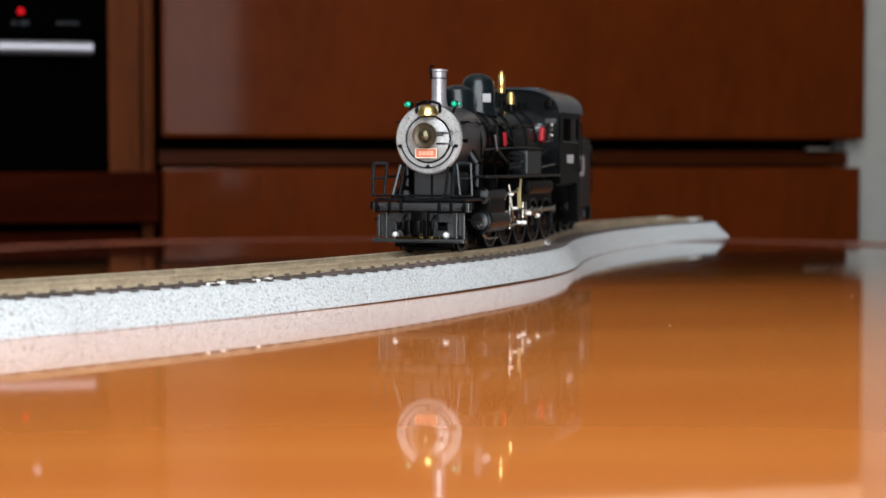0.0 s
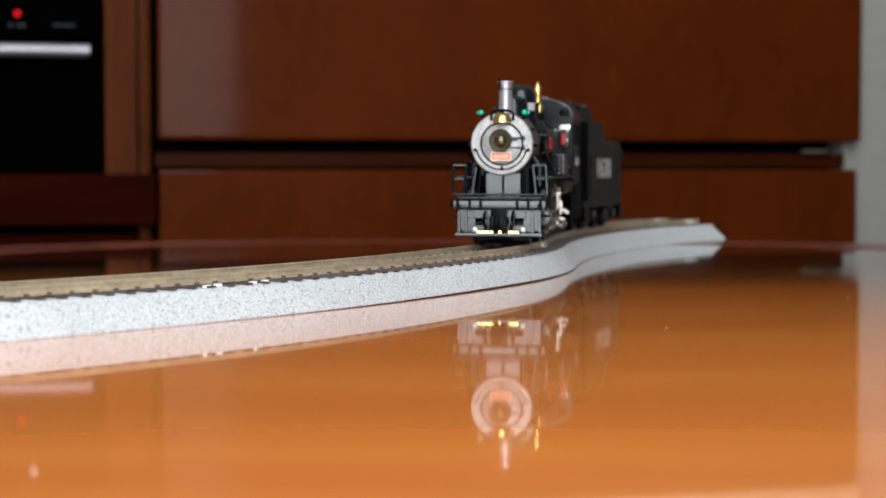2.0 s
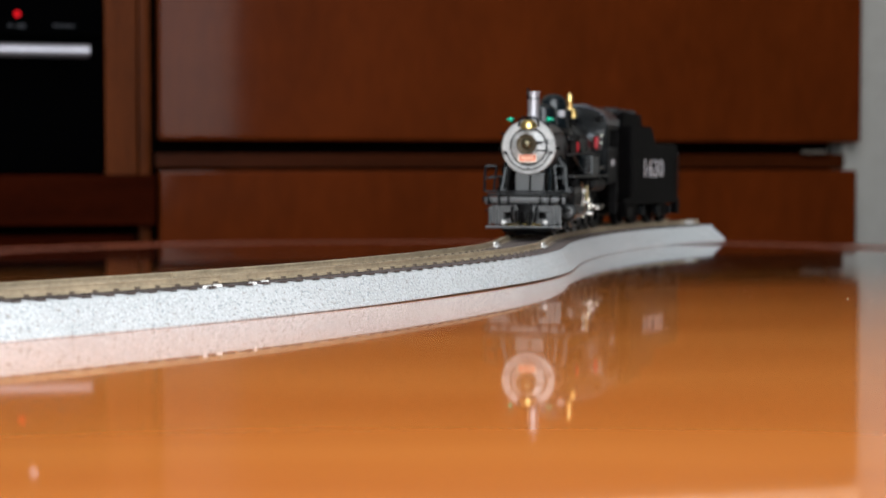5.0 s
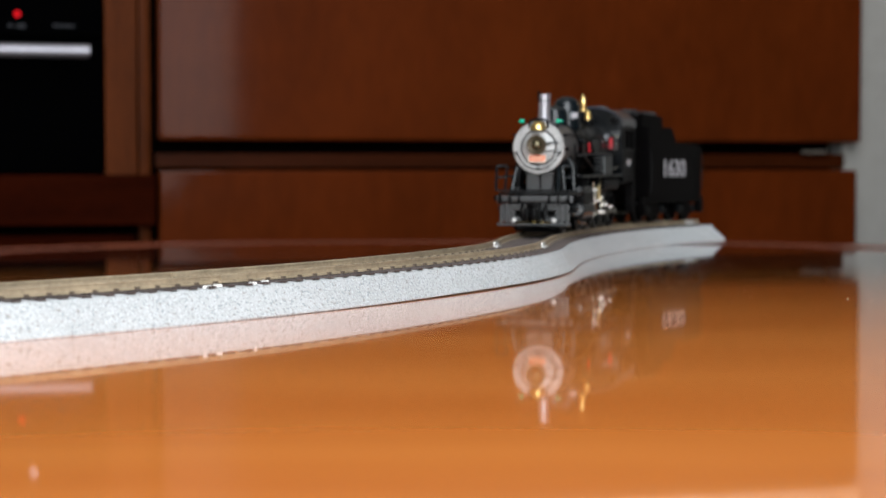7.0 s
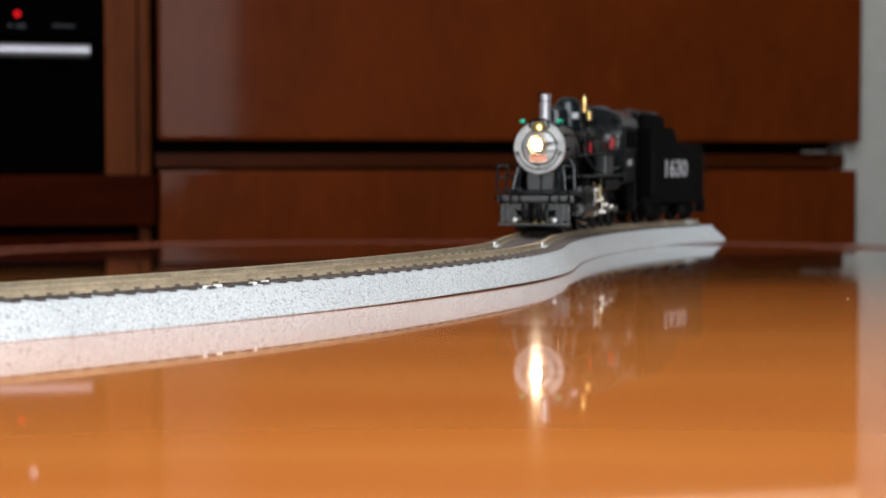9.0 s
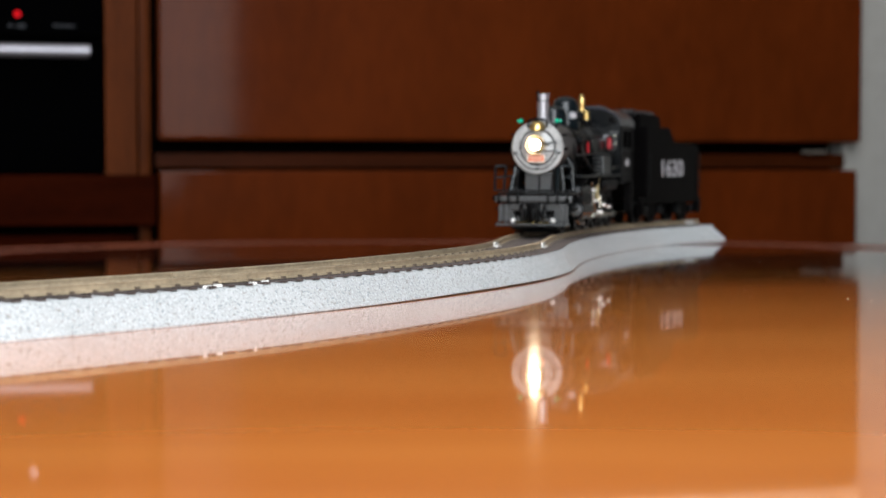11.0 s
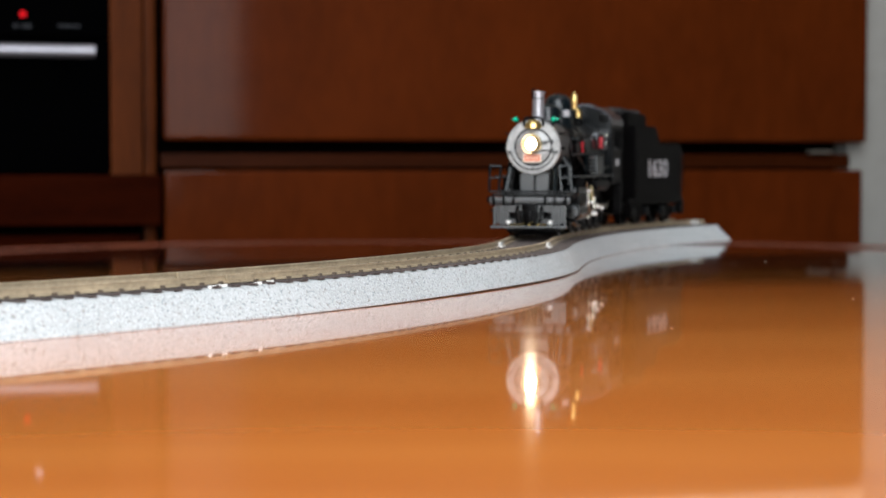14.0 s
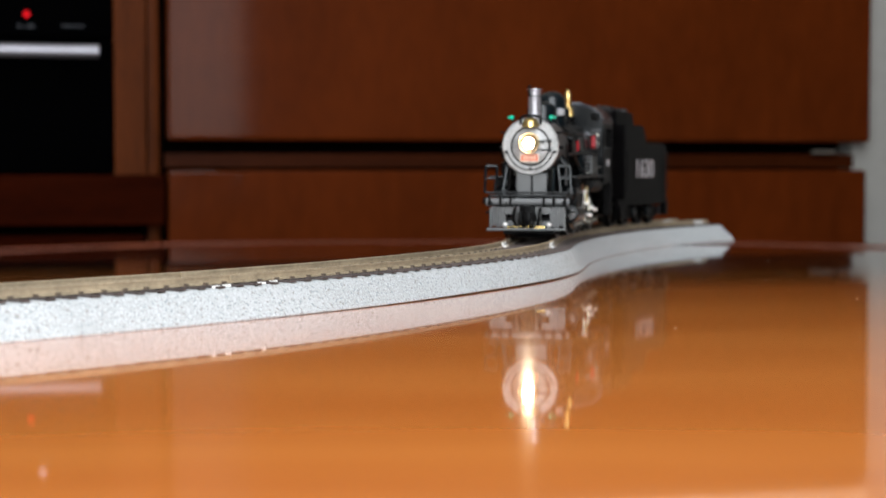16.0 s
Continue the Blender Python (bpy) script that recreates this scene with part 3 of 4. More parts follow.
def boiler(lo):
    b = B()
    lathe(b, [(0, -1.0), (10.4, -1.0), (10.4, -24), (10.0, -24.2), (10.0, -44), (10.6, -52), (11.6, -62), (11.8, -92), (0, -92)], T(0, 0, CZ) @ ALONG_X, 56)
    part("smokebox", lathe(B(), [(10.3, -1.0), (10.62, -1.2), (10.62, -23.4), (10.3, -23.6)], T(0, 0, CZ) @ ALONG_X, 56), SMOKEBOX, lo, "dull grey smokebox barrel")
    bo = part("boiler", b, DUSTY, lo, "weathered dark grey boiler")
    for x in (-24, -33, -42, -52, -64, -76):
        r = 10.55 if x > -50 else 11.0 if x > -60 else 12.0
        part("boiler_band", lathe(B(), [(r - 0.6, x - 0.5), (r, x - 0.5), (r, x + 0.5), (r - 0.6, x + 0.5)], T(0, 0, CZ) @ ALONG_X, 48), BLACK, bo)
    part("chimney", lathe(B(), [(3.4, 9.4), (3.0, 10.2), (2.45, 11.4), (2.3, 13.5), (2.35, 21.0), (2.75, 21.2), (2.75, 21.8), (2.2, 21.8), (1.9, 18), (0, 18)], T(-9, 0, CZ), 32), STACK_GREY, lo, "tall pale grey chimney")
    part("chimney_band", lathe(B(), [(2.36, 18.8), (2.5, 18.8), (2.5, 19.2), (2.36, 19.2)], T(-9, 0, CZ), 24), GRAPHITE_DARK, lo)
    part("spark_arm", tube(B(), [(-6.4, -1.6, CZ + 18.8), (-6.2, -1.8, CZ + 22.6), (-7.6, -1.4, CZ + 22.8)], 0.4), BLACK, lo)
    part("sand_dome", lathe(B(), [(6.6, 7.6), (6.2, 9.2), (5.8, 10.6), (5.7, 14.2), (5.1, 16.0), (3.1, 17.2), (1.4, 17.6), (0, 17.6)], T(-26, 0, CZ), 32), TEAL, lo, "rounded dark sand dome")
    part("dome_plate", box(B(), -1.5, 1.5, -0.5, 0.5, -1.4, 1.4, 0.2, T(-40.9, 5.0, CZ + 14.0) @ pose(0, 0, 0, 0, 0, -44)), LETTER, lo)
    part("steam_dome", lathe(B(), [(6.6, 8.2), (6.0, 10.2), (5.7, 11.5), (5.6, 17.4), (5.1, 19.8), (3.6, 21.4), (1.6, 22.1), (0, 22.2)], T(-45, 0.8, CZ), 32), TEAL, lo, "rounded dark steam dome")
    part("whistle_stem", cone(B(), (-54, 6.0, CZ + 7), (-54, 6.0, CZ + 16.0), 0.7, 0.6, 12), BLACK, lo)
    part("whistle", lathe(B(), [(0.6, 15.2), (1.3, 15.4), (1.35, 16.8), (1.1, 17.1), (1.3, 17.5), (1.3, 21.0), (0.9, 21.8), (0.35, 22.8), (0, 22.8)], T(-54, 6.0, CZ + 0.6), 16), BRASS, lo, "polished brass whistle")
    part("safety_valve", lathe(B(), [(0.8, 12.6), (1.5, 12.8), (1.5, 15.4), (1.1, 15.8), (0.8, 16.8), (0, 16.8)], T(-68, 4.9, CZ), 14), BRASS, lo, "brass safety valve")
    part("valve_seat", cone(B(), (-68, 4.9, CZ + 8.6), (-68, 4.9, CZ + 12.8), 2.0, 1.4, 14), BLACK, lo)
    part("turret_pipe", tube(B(), [(-68, 2.0, CZ + 11.2), (-76, 1.4, CZ + 12.6), (-85, 1.2, CZ + 12.6)], 0.5), BLACK, lo)
    # bell on the smokebox front edge
    bell = part("bell", lathe(B(), [(0, 1.75), (1.2, 1.65), (2.2, 1.15), (2.8, 0.3), (3.05, -0.6), (3.25, -1.2), (2.9, -1.5), (2.2, -1.2), (0, -1.0)], T(1.7, 0.2, CZ + 8.9) @ pose(0, 0, 0, 0, 8, 0), 36), BRASS, lo, "polished brass bell")
    part("clapper", lathe(B(), [(0, -1.2), (0.3, -1.3), (0.5, -1.6), (0.3, -1.9), (0, -2.0)], T(1.8, 0.2, CZ + 9.0), 12), BLACK, bell)
    part("crown", cone(B(), (1.8, 0.2, CZ + 10.4), (1.6, 0.2, CZ + 11.6), 0.9, 0.6, 10), BLACK, bell)
    part("yoke", tube(B(), [(1.2, -3.5, CZ + 8.0), (1.2, -3.6, CZ + 10.6), (1.4, -1.6, CZ + 11.4), (1.4, 1.9, CZ + 11.4), (1.2, 4.0, CZ + 10.6), (1.2, 3.9, CZ + 8.0)], 0.5), BLACK, bell)
    for side in (1, -1):
        lampb = part("marker_lamp", lathe(B(), [(0, -1.6), (1.0, -1.5), (1.0, 0.6), (0.85, 0.75), (0, 0.7)], T(-2.4, side * 7.5, CZ + 10.8) @ ALONG_X, 16), BLACK, lo, "small black marker lamp")
        part("lens", lathe(B(), [(0.95, 0.55), (0.75, 1.1), (0.4, 1.35), (0, 1.4)], T(-2.4, side * 7.5, CZ + 10.8) @ ALONG_X, 16), GREEN, lampb, "glowing green jewel lens")
        part("side_lens", cone(B(), (-3.0, side * 8.4, CZ + 10.8), (-3.0, side * 9.2, CZ + 10.8), 0.6, 0.4, 10), GREEN, lampb, "glowing green jewel lens")
        part("bracket", tube(B(), [(-3, side * 7.5, CZ + 10), (-3.2, side * 6.6, CZ + 8)], 0.4), BLACK, lampb)
        hr = part("handrail", tube(B(), [(-2, side * 9.6, CZ + 5.4), (-24, side * 10.9, CZ + 5.0), (-60, side * 11.6, CZ + 5.4), (-90, side * 12.2, CZ + 5.6)], 0.24), DUSTY, lo, "thin handrail along the boiler")
        for x in (-3, -20, -38, -56, -74, -88):
            part("stanchion", cone(B(), (x, side * 9.2, CZ + 4.7), (x, side * 11.9, CZ + 5.5), 0.34, seg=6), BLACK, hr)
        part("knob", cone(B(), (-1.6, side * 10.4, CZ - 0.5), (-1.6, side * 12.0, CZ - 0.5), 0.55, 0.7, 8), BLACK, lo)
        for x, z in ((-89.2, 37.0), (-88.6, 38.8), (-89.4, 40.4), (-88.8, 35.4), (-86.0, 36.4), (-84.2, 34.8)):
            part("valve_fitting", lathe(B(), [(0, 0), (0.55, 0), (0.55, 0.7), (0.3, 0.9), (0.3, 1.6), (0.6, 1.7), (0.5, 2.2), (0, 2.3)], T(x, side * 13.6, z) @ ALONG_X, 10), GRAPHITE_DARK if x > -89 else STEEL, lo, "small metal valve fitting")
        part("running_board", box(B(), -90, -6, side * 13.6 - 3.2, side * 13.6 + 3.2, 22.6, 23.5, 0.15), DUSTY, lo, "narrow running board")
        for x in (-18, -42, -70):
            part("board_bracket", prism(B(), [(x - 0.4, 22.6), (x + 0.4, 22.6), (x + 0.4, 19.2), (x - 0.4, 21.6)], side * 10.2, side * 16.2), BLACK, lo)
        part("air_reservoir", lathe(B(), [(0, -14), (2.6, -13.4), (2.8, -12.5), (2.8, 12.5), (2.6, 13.4), (0, 14)], T(-66, side * 14.2, 19.4) @ ALONG_X, 20), BLACK, lo, "black cylindrical air tank")
        bx = part("equipment_box", box(B(), -66, -50, side * 13.8 - 2.6, side * 13.8 + 2.6, 23.6, 31.5, 0.4), TEAL, lo, "dark box on the running board")
        part("lid", box(B(), -66.4, -49.6, side * 13.8 - 2.9, side * 13.8 + 2.9, 31.5, 32.1, 0.15), BLACK, bx)
        part("ladder_rail", tube(B(), [(-32, side * 15.6, 23.6), (-32, side * 15.6, 30.5), (-48, side * 15.6, 30.5), (-48, side * 15.6, 23.6)], 0.3), BLACK, lo)
        for z in (25.4, 27.1, 28.8):
            part("ladder_rung", tube(B(), [(-32, side * 15.6, z), (-48, side * 15.6, z)], 0.3), BLACK, lo)
        part("red_lever", box(B(), -0.9, 0.9, -0.45, 0.45, -2.2, 2.2, 0.3, T(-38, side * 12.4, CZ + 0.4) @ pose(0, 0, 0, 0, 10, 0)), RED, lo, "red enamelled lever handle")
        part("red_tank", box(B(), -1.5, 1.5, -0.8, 0.8, -2.5, 2.5, 0.5, T(-78, side * 13.2, CZ + 2.4) @ pose(0, 0, 0, 0, -14, 0)), RED, lo, "red enamelled tank on the boiler side")
        part("feed_valve", lathe(B(), [(0, -1.5), (1.5, -1.3), (1.5, 1.3), (0.8, 1.9), (0, 2)], T(-31, side * 10.6, CZ + 3.2) @ pose(0, 0, 0, 90), 14), DUSTY, lo, "dark feed-water valve")
        part("feed_pipe", tube(B(), [(-31, side * 11.2, CZ + 2), (-32, side * 11.6, CZ - 3), (-44, side * 12.4, 26), (-60, side * 12.6, 25)], 0.55), GRAPHITE_DARK, lo)
        part("air_pipe", tube(B(), [(-22, side * 10.8, CZ - 3), (-50, side * 11.6, CZ - 2.2), (-84, side * 12.4, CZ - 2.2)], 0.4), GRAPHITE_DARK, lo)
        part("reach_rod", tube(B(), [(-48, side * 14.8, 24.4), (-90, side * 14.6, 27)], 0.4), STEEL, lo)
        part("cab_lamp", box(B(), -90.8, -88.4, side * 12.2 - 1.5, side * 12.2 + 1.5, 46.6, 49.4, 0.3), BLACK, lo)
        part("injector_pipe", tube(B(), [(-84, side * 12.6, 33), (-70, side * 12.6, 27), (-56, side * 11.8, 30), (-44, side * 11.2, 36), (-40, side * 9.6, 40)], 0.5), BLACK, lo)
        part("sand_pipe", tube(B(), [(-25, side * 4.8, CZ + 9), (-27, side * 8.6, CZ + 5.6), (-30, side * 10.8, CZ), (-34, side * 10.8, 22)], 0.36), BLACK, lo)
        part("second_sand_pipe", tube(B(), [(-22, side * 4.8, CZ + 9), (-20, side * 8.6, CZ + 6), (-18, side * 11, CZ), (-18, side * 10.8, 22)], 0.36), BLACK, lo)
        part("steam_pipe", tube(B(), [(-12, side * 9.0, CZ - 4), (-12, side * 11.6, 27), (-12, side * 11.6, 20)], 1.7, 14), DUSTY, lo)
    part("generator", lathe(B(), [(0, -2.6), (2.0, -2.4), (2.3, 0), (2.0, 2.4), (0, 2.6)], T(-70, -4.6, CZ + 12.4) @ pose(0, 0, 0, 90), 18), BLACK, lo)
    part("turret", box(B(), -88, -82, -3, 3, CZ + 10, CZ + 14.2, 0.6), BLACK, lo)
    part("air_pump", lathe(B(), [(0, 0), (2.6, 0), (2.6, 4.8), (1.4, 5.2), (1.4, 6.4), (2.4, 6.8), (2.4, 11), (0, 11.4)], T(-26, -13.4, 23.5), 20), BLACK, lo, "black finned air pump")
    fb = B()
    prism(fb, [(-62, 14), (-92, 14), (-92, CZ), (-62, CZ)], -9.5, 9.5)
    part("firebox", fb, BLACK, lo)
    part("frame", box(B(), -112, -2, -5.6, 5.6, 6.5, 15, 0.4), BLACK, lo, "black main frame")
    part("ash_pan", box(B(), -108, -86, -8, 8, 12, 22, 0.6), BLACK, lo)


def cab(lo):
    c = lo
    x0, x1, hw = -117.0, -91.0, 15.6
    z0, ze = 20.0, 45.2
    for side in (1, -1):
        y0, y1 = side * hw - 0.5, side * hw + 0.5
        s = B()
        box(s, x0, x1, y0, y1, z0, 35.0, 0.1)
        box(s, x0, x1, y0, y1, 43.2, ze, 0.1)
        for a, b in ((x1 - 3.4, x1), (x0, x0 + 2.6), (-105.2, -104.0)):
            box(s, a, b, y0, y1, 35.0, 43.2)
        sp = part("cab_side", s, BLACK, c, "satin black cab side with window openings")
        part("window_sill", box(B(), x0 + 2, x1 - 2.6, side * (hw + 0.2) - 0.7, side * (hw + 0.2) + 0.7, 34.4, 35.1, 0.12), DUSTY, sp)
        for i in range(4):
            part("bar", box(B(), -107.5 + i * 2.2, -106 + i * 2.2, side * (hw + 0.55) - 0.08, side * (hw + 0.55) + 0.08, 27.2, 30.2), LETTER, sp)
        part("cab_grab_iron", tube(B(), [(x0 + 0.6, side * (hw + 0.6), 24), (x0 + 0.6, side * (hw + 1.2), 25), (x0 + 0.6, side * (hw + 1.2), 41), (x0 + 0.6, side * (hw + 0.6), 42)], 0.25), BLACK, sp)
        part("cab_step", prism(B(), [(x0 + 1, 20), (x0 + 5, 20), (x0 + 4.4, 6), (x0 + 1.6, 6)], side * 14.6 - 1.8, side * 14.6 + 1.8), BLACK, c)
    arc = [(hw * math.sin(w), ze + 8.6 * max(0.0, math.cos(w)) ** 0.85) for w in np.linspace(-math.pi / 2, math.pi / 2, 25)]
    fr = B()
    verts = [(-hw, z0)] + arc + [(hw, z0)]
    a = [fr.verts.new((x1 - 0.9, y, z)) for y, z in verts]
    b = [fr.verts.new((x1, y, z)) for y, z in verts]
    fr.faces.new(a)
    fr.faces.new(b[::-1])
    for i in range(len(verts)):
        j = (i + 1) % len(verts)
        fr.faces.new((a[i], b[i], b[j], a[j]))
    bmesh.ops.recalc_face_normals(fr, faces=fr.faces)
    front = part("cab_front", fr, DUSTY, c, "weathered cab front sheet")
    for side in (1, -1):
        part("front_window", box(B(), -0.12, 0.12, -2.1, 2.1, -0.85, 0.85, 0, T(x1 + 0.45, side * 12.6, 42.1) @ pose(0, 0, 0, 0, -14, -5.5)), GLAZING, front, "glossy front window")
    roof = B()
    pts = [(y * 1.03, z + 0.25) for y, z in arc]
    low = [(y * 1.03, z - 0.5) for y, z in arc][::-1]
    ring = pts + low
    a = [roof.verts.new((x0 - 4, y, z)) for y, z in ring]
    b = [roof.verts.new((x1 + 2.2, y, z)) for y, z in ring]
    n = len(ring)
    for i in range(n):
        j = (i + 1) % n
        roof.faces.new((a[i], b[i], b[j], a[j]))
    for i in range(len(pts) - 1):
        roof.faces.new((a[i], a[i + 1], a[n - 2 - i], a[n - 1 - i]))
        roof.faces.new((b[i + 1], b[i], b[n - 1 - i], b[n - 2 - i]))
    bmesh.ops.recalc_face_normals(roof, faces=roof.faces)
    r = part("cab_roof", roof, ROOF_GREY, c, "curved grey cab roof with a sheen")
    part("roof_hatch", box(B(), -110, -99, -5, 5, 53.3, 54.4, 0.3), ROOF_GREY, r)
    part("cab_floor", box(B(), x0 - 3, x1, -14.6, 14.6, 19.2, 20.4), BLACK, c)
    part("backhead", box(B(), x1 - 6, x1 - 1, -9, 9, 20.5, 44, 1), BLACK, c)
    return c


def shifted(name, bm, mat, parent, label=""):
    bmesh.ops.translate(bm, vec=(-6.5, 0, 0), verts=bm.verts)
    return part(name, bm, mat, parent, label)


STRIP_TURN = -3.0


def pilot(lo):
    saddle = B()
    prism(saddle, [(3.5, 24.5), (-13.5, 24.5), (-13.5, 11), (3.5, 11)], -5.9, 5.9)
    shifted("saddle", saddle, GRAPHITE_DARK, lo, "grey smokebox saddle")
    shifted("saddle_web", box(B(), 3.5, 4.1, -0.35, 0.35, 15, 24.4), BLACK, lo)
    deck = shifted("pilot_deck", box(B(), -6, 13.5, -14.6, 14.6, 15.6, 16.6, 0.15), DUSTY, lo, "grey pilot deck")
    shifted("deck_edge", box(B(), 12.6, 14.0, -15.9, 15.9, 17.0, 17.7, 0.15), DUSTY, deck)
    shifted("buffer_beam", box(B(), 11.8, 14.2, -15.7, 15.7, 12.4, 15.2, 0.3), GRAPHITE_DARK, lo, "dark grey buffer beam")
    shifted("footboard", box(B(), 12.8, 17.0, -14.8, 14.8, 3.2, 4.3, 0.2), GRAPHITE_DARK, lo, "full-width grey footboard")
    strip = B()
    for i in range(10):
        box(strip, -0.2, 0.2, -7.2 + i * 1.45, -5.95 + i * 1.45, -0.38, 0.38, 0, T(16.4, 0, 4.68) @ pose(0, 0, 0, 0, -14, STRIP_TURN))
    shifted("footboard_lip", strip, BRIGHT_BRASS, lo, "bright metal strip over the footboard")
    for y in (-13.8, -11.4, 11.4, 13.8):
        shifted("footboard_post", box(B(), 13.4, 14.2, y - 0.45, y + 0.45, 4.3, 11.6, 0.1), GRAPHITE_DARK, lo)
    panel = shifted("pilot_panel", box(B(), 11.4, 13.0, -11.4, 11.4, 9.3, 12.2, 0.15), GRAPHITE_DARK, lo, "grey pierced pilot panel")
    for y0, y1 in ((-11.4, -8.3), (-5.0, -3.2), (3.2, 5.0), (8.3, 11.4)):
        shifted("panel_bar", box(B(), 11.4, 13.0, y0, y1, 6.8, 9.3, 0.1), GRAPHITE_DARK, panel)
    shifted("panel_foot", box(B(), 11.4, 12.8, -11.4, 11.4, 4.6, 6.8, 0.15), GRAPHITE_DARK, panel)
    for y in (-12.6, 12.6):
        shifted("side_plate", box(B(), 12.0, 12.8, y - 1.1, y + 1.1, 5.0, 12.2, 0.12), GRAPHITE_DARK, panel)
    for y in (-10.8, -9.0, -4.2, 4.2, 9.0, 10.8):
        for z in (10.0, 11.5):
            shifted("rivet", cone(B(), (12.9, y, z), (13.3, y, z), 0.32, 0.2, 8), GRAPHITE_DARK, panel)
    for y in (-14.2, -10.0, -6.2, 6.2, 10.0, 14.2):
        shifted("beam_bracket", box(B(), 13.9, 14.7, y - 0.5, y + 0.5, 12.0, 16.2, 0.12), BLACK, lo)
    for y in (-12.0, -8.0, 8.0, 12.0):
        shifted("beam_bolt", cone(B(), (14.1, y, 13.8), (14.7, y, 13.8), 0.5, 0.35, 8), GRAPHITE_DARK, lo)
    shifted("pilot_plate", box(B(), 9.6, 11.0, -9.6, 9.6, 1.6, 8.2, 0.3), BLACK, lo, "black lower pilot plate")
    shifted("track_scraper", lathe(B(), [(0, 0), (9.4, 0), (9.6, 0.8), (8.4, 1.6), (0, 1.6)], T(3.2, 0, 0.7), 32), BLACK, lo)
    co = B()
    box(co, 14, 19, -1.6, 1.6, 6.2, 9.6, 0.5)
    box(co, 17.8, 21.2, -2.4, -0.7, 5.6, 10.2, 0.5)
    box(co, 18.4, 21.6, 0.4, 2.6, 5.6, 10.2, 0.6)
    cp = shifted("coupler", co, BLACK, lo, "black knuckle coupler")
    shifted("coupler_pocket", box(B(), 12.4, 15.6, -2.7, 2.7, 4.8, 12.8, 0.5), BLACK, lo)
    shifted("lift_lever", tube(B(), [(15.0, -14.6, 14.2), (15.2, -13.6, 12.6), (15.4, -2, 12.6), (15.6, 0, 11.6), (15.4, 2, 12.6), (15.2, 13.6, 12.6), (15.0, 14.6, 14.2)], 0.2), BLACK, lo)
    for y in (-4.8, 4.8):
        shifted("air_hose", tube(B(), [(14, y, 11.4), (16.2, y, 10.2), (16.8, y, 7.4), (15.8, y * 0.86, 5.4)], 0.5), BLACK, lo)
    for y in (-8.2, 8.2):
        shifted("marker_boss", lathe(B(), [(0, 0), (1.0, 0), (1.0, 0.5), (0.85, 1.0), (0.5, 1.35), (0, 1.5)], T(13.6, y, 5.3) @ pose(0, 0, 0, 0, -16, 0) @ ALONG_X, 16), JOINER, lo, "bright metal boss")
        shifted("poling_pocket", lathe(B(), [(0, 0), (0.8, 0), (0.85, 0.6), (0.5, 0.6), (0.4, 0.2), (0, 0.2)], T(14.1, y * 1.7, 13.6) @ ALONG_X, 14), BLACK, lo)
    for side in (1, -1):
        y = side
        rail = shifted("pilot_railing", tube(B(), [(12.9, y * 16.2, 17.4), (12.9, y * 15.8, 27.2), (12.9, y * 11.4, 27.2), (12.9, y * 12.4, 17.4)], 0.5), TEAL, lo, "grey pilot handrail frame")
        shifted("post", tube(B(), [(12.9, y * 9.6, 16.8), (8.0, y * 8.8, 26.5)], 0.62), TEAL, rail)
        shifted("brace", tube(B(), [(12.9, y * 7.4, 16.6), (9.0, y * 7.2, 26.0)], 0.45), BLACK, rail)
        shifted("rung", tube(B(), [(12.9, y * 15.9, 22.6), (12.9, y * 11.9, 22.6)], 0.38), TEAL, rail)
        shifted("side_step", box(B(), 3, 11, y * 15.0 - 1.2, y * 15.0 + 1.2, 9.6, 10.4, 0.1), BLACK, lo)
        shifted("end_lamp", lathe(B(), [(0, 0), (1.0, 0), (1.1, 1.6), (0.7, 2.3), (0, 2.3)], T(12.9, y * 15.9, 13.2), 12), BLACK, lo)
        # cylinders
        cy = part("cylinder", lathe(B(), [(0, 0.6), (2.0, 0.6), (2.4, 0), (3.7, -0.2), (3.9, -1.0), (3.9, -19.4), (3.6, -20), (0, -20)], T(-11.5, y * 12.6, 9.2) @ ALONG_X, 28), DUSTY, lo, "dark grey steam cylinder")
        part("cylinder_cover", lathe(B(), [(2.7, 0.0), (2.7, 0.5), (0, 1.1)], T(-11.3, y * 12.6, 9.2) @ ALONG_X, 24), GRAPHITE_DARK, cy)
        part("valve_chest", lathe(B(), [(0, 1.2), (1.7, 1.0), (3.0, 0), (3.0, -18), (1.6, -19), (0, -19)], T(-11.8, y * 12.8, 17.0) @ ALONG_X, 24), DUSTY, lo, "dark grey valve chest")
        part("chest_cover", box(B(), -28, -13, y * 12.6 - 3.2, y * 12.6 + 3.2, 11.5, 16.5, 0.5), BLACK, lo)
        part("guide_bar", box(B(), -46, -30, y * 12.6 - 0.7, y * 12.6 + 0.7, 10.4, 11.4, 0.15), STEEL, lo, "bright steel slide bar")
        part("guide_yoke", box(B(), -47, -45.6, y * 11.6 - 2.6, y * 11.6 + 2.6, 7.5, 20, 0.2), BLACK, lo)
        part("valve_hanger", tube(B(), [(-36, y * 14.4, 20.4), (-37.4, y * 15.0, 12.6), (-40, y * 14.8, 8.2)], 0.42), STEEL, lo, "bright valve gear link")
        part("combination_lever", box(B(), -33.3, -32.5, y * 15.6 - 0.3, y * 15.6 + 0.3, 6.0, 17.4, 0.15), STEEL, lo, "bright steel lever")
        part("union_link", tube(B(), [(-32.8, y * 15.8, 6.6), (-41.5, y * 15.6, 7.8)], 0.38), STEEL, lo)
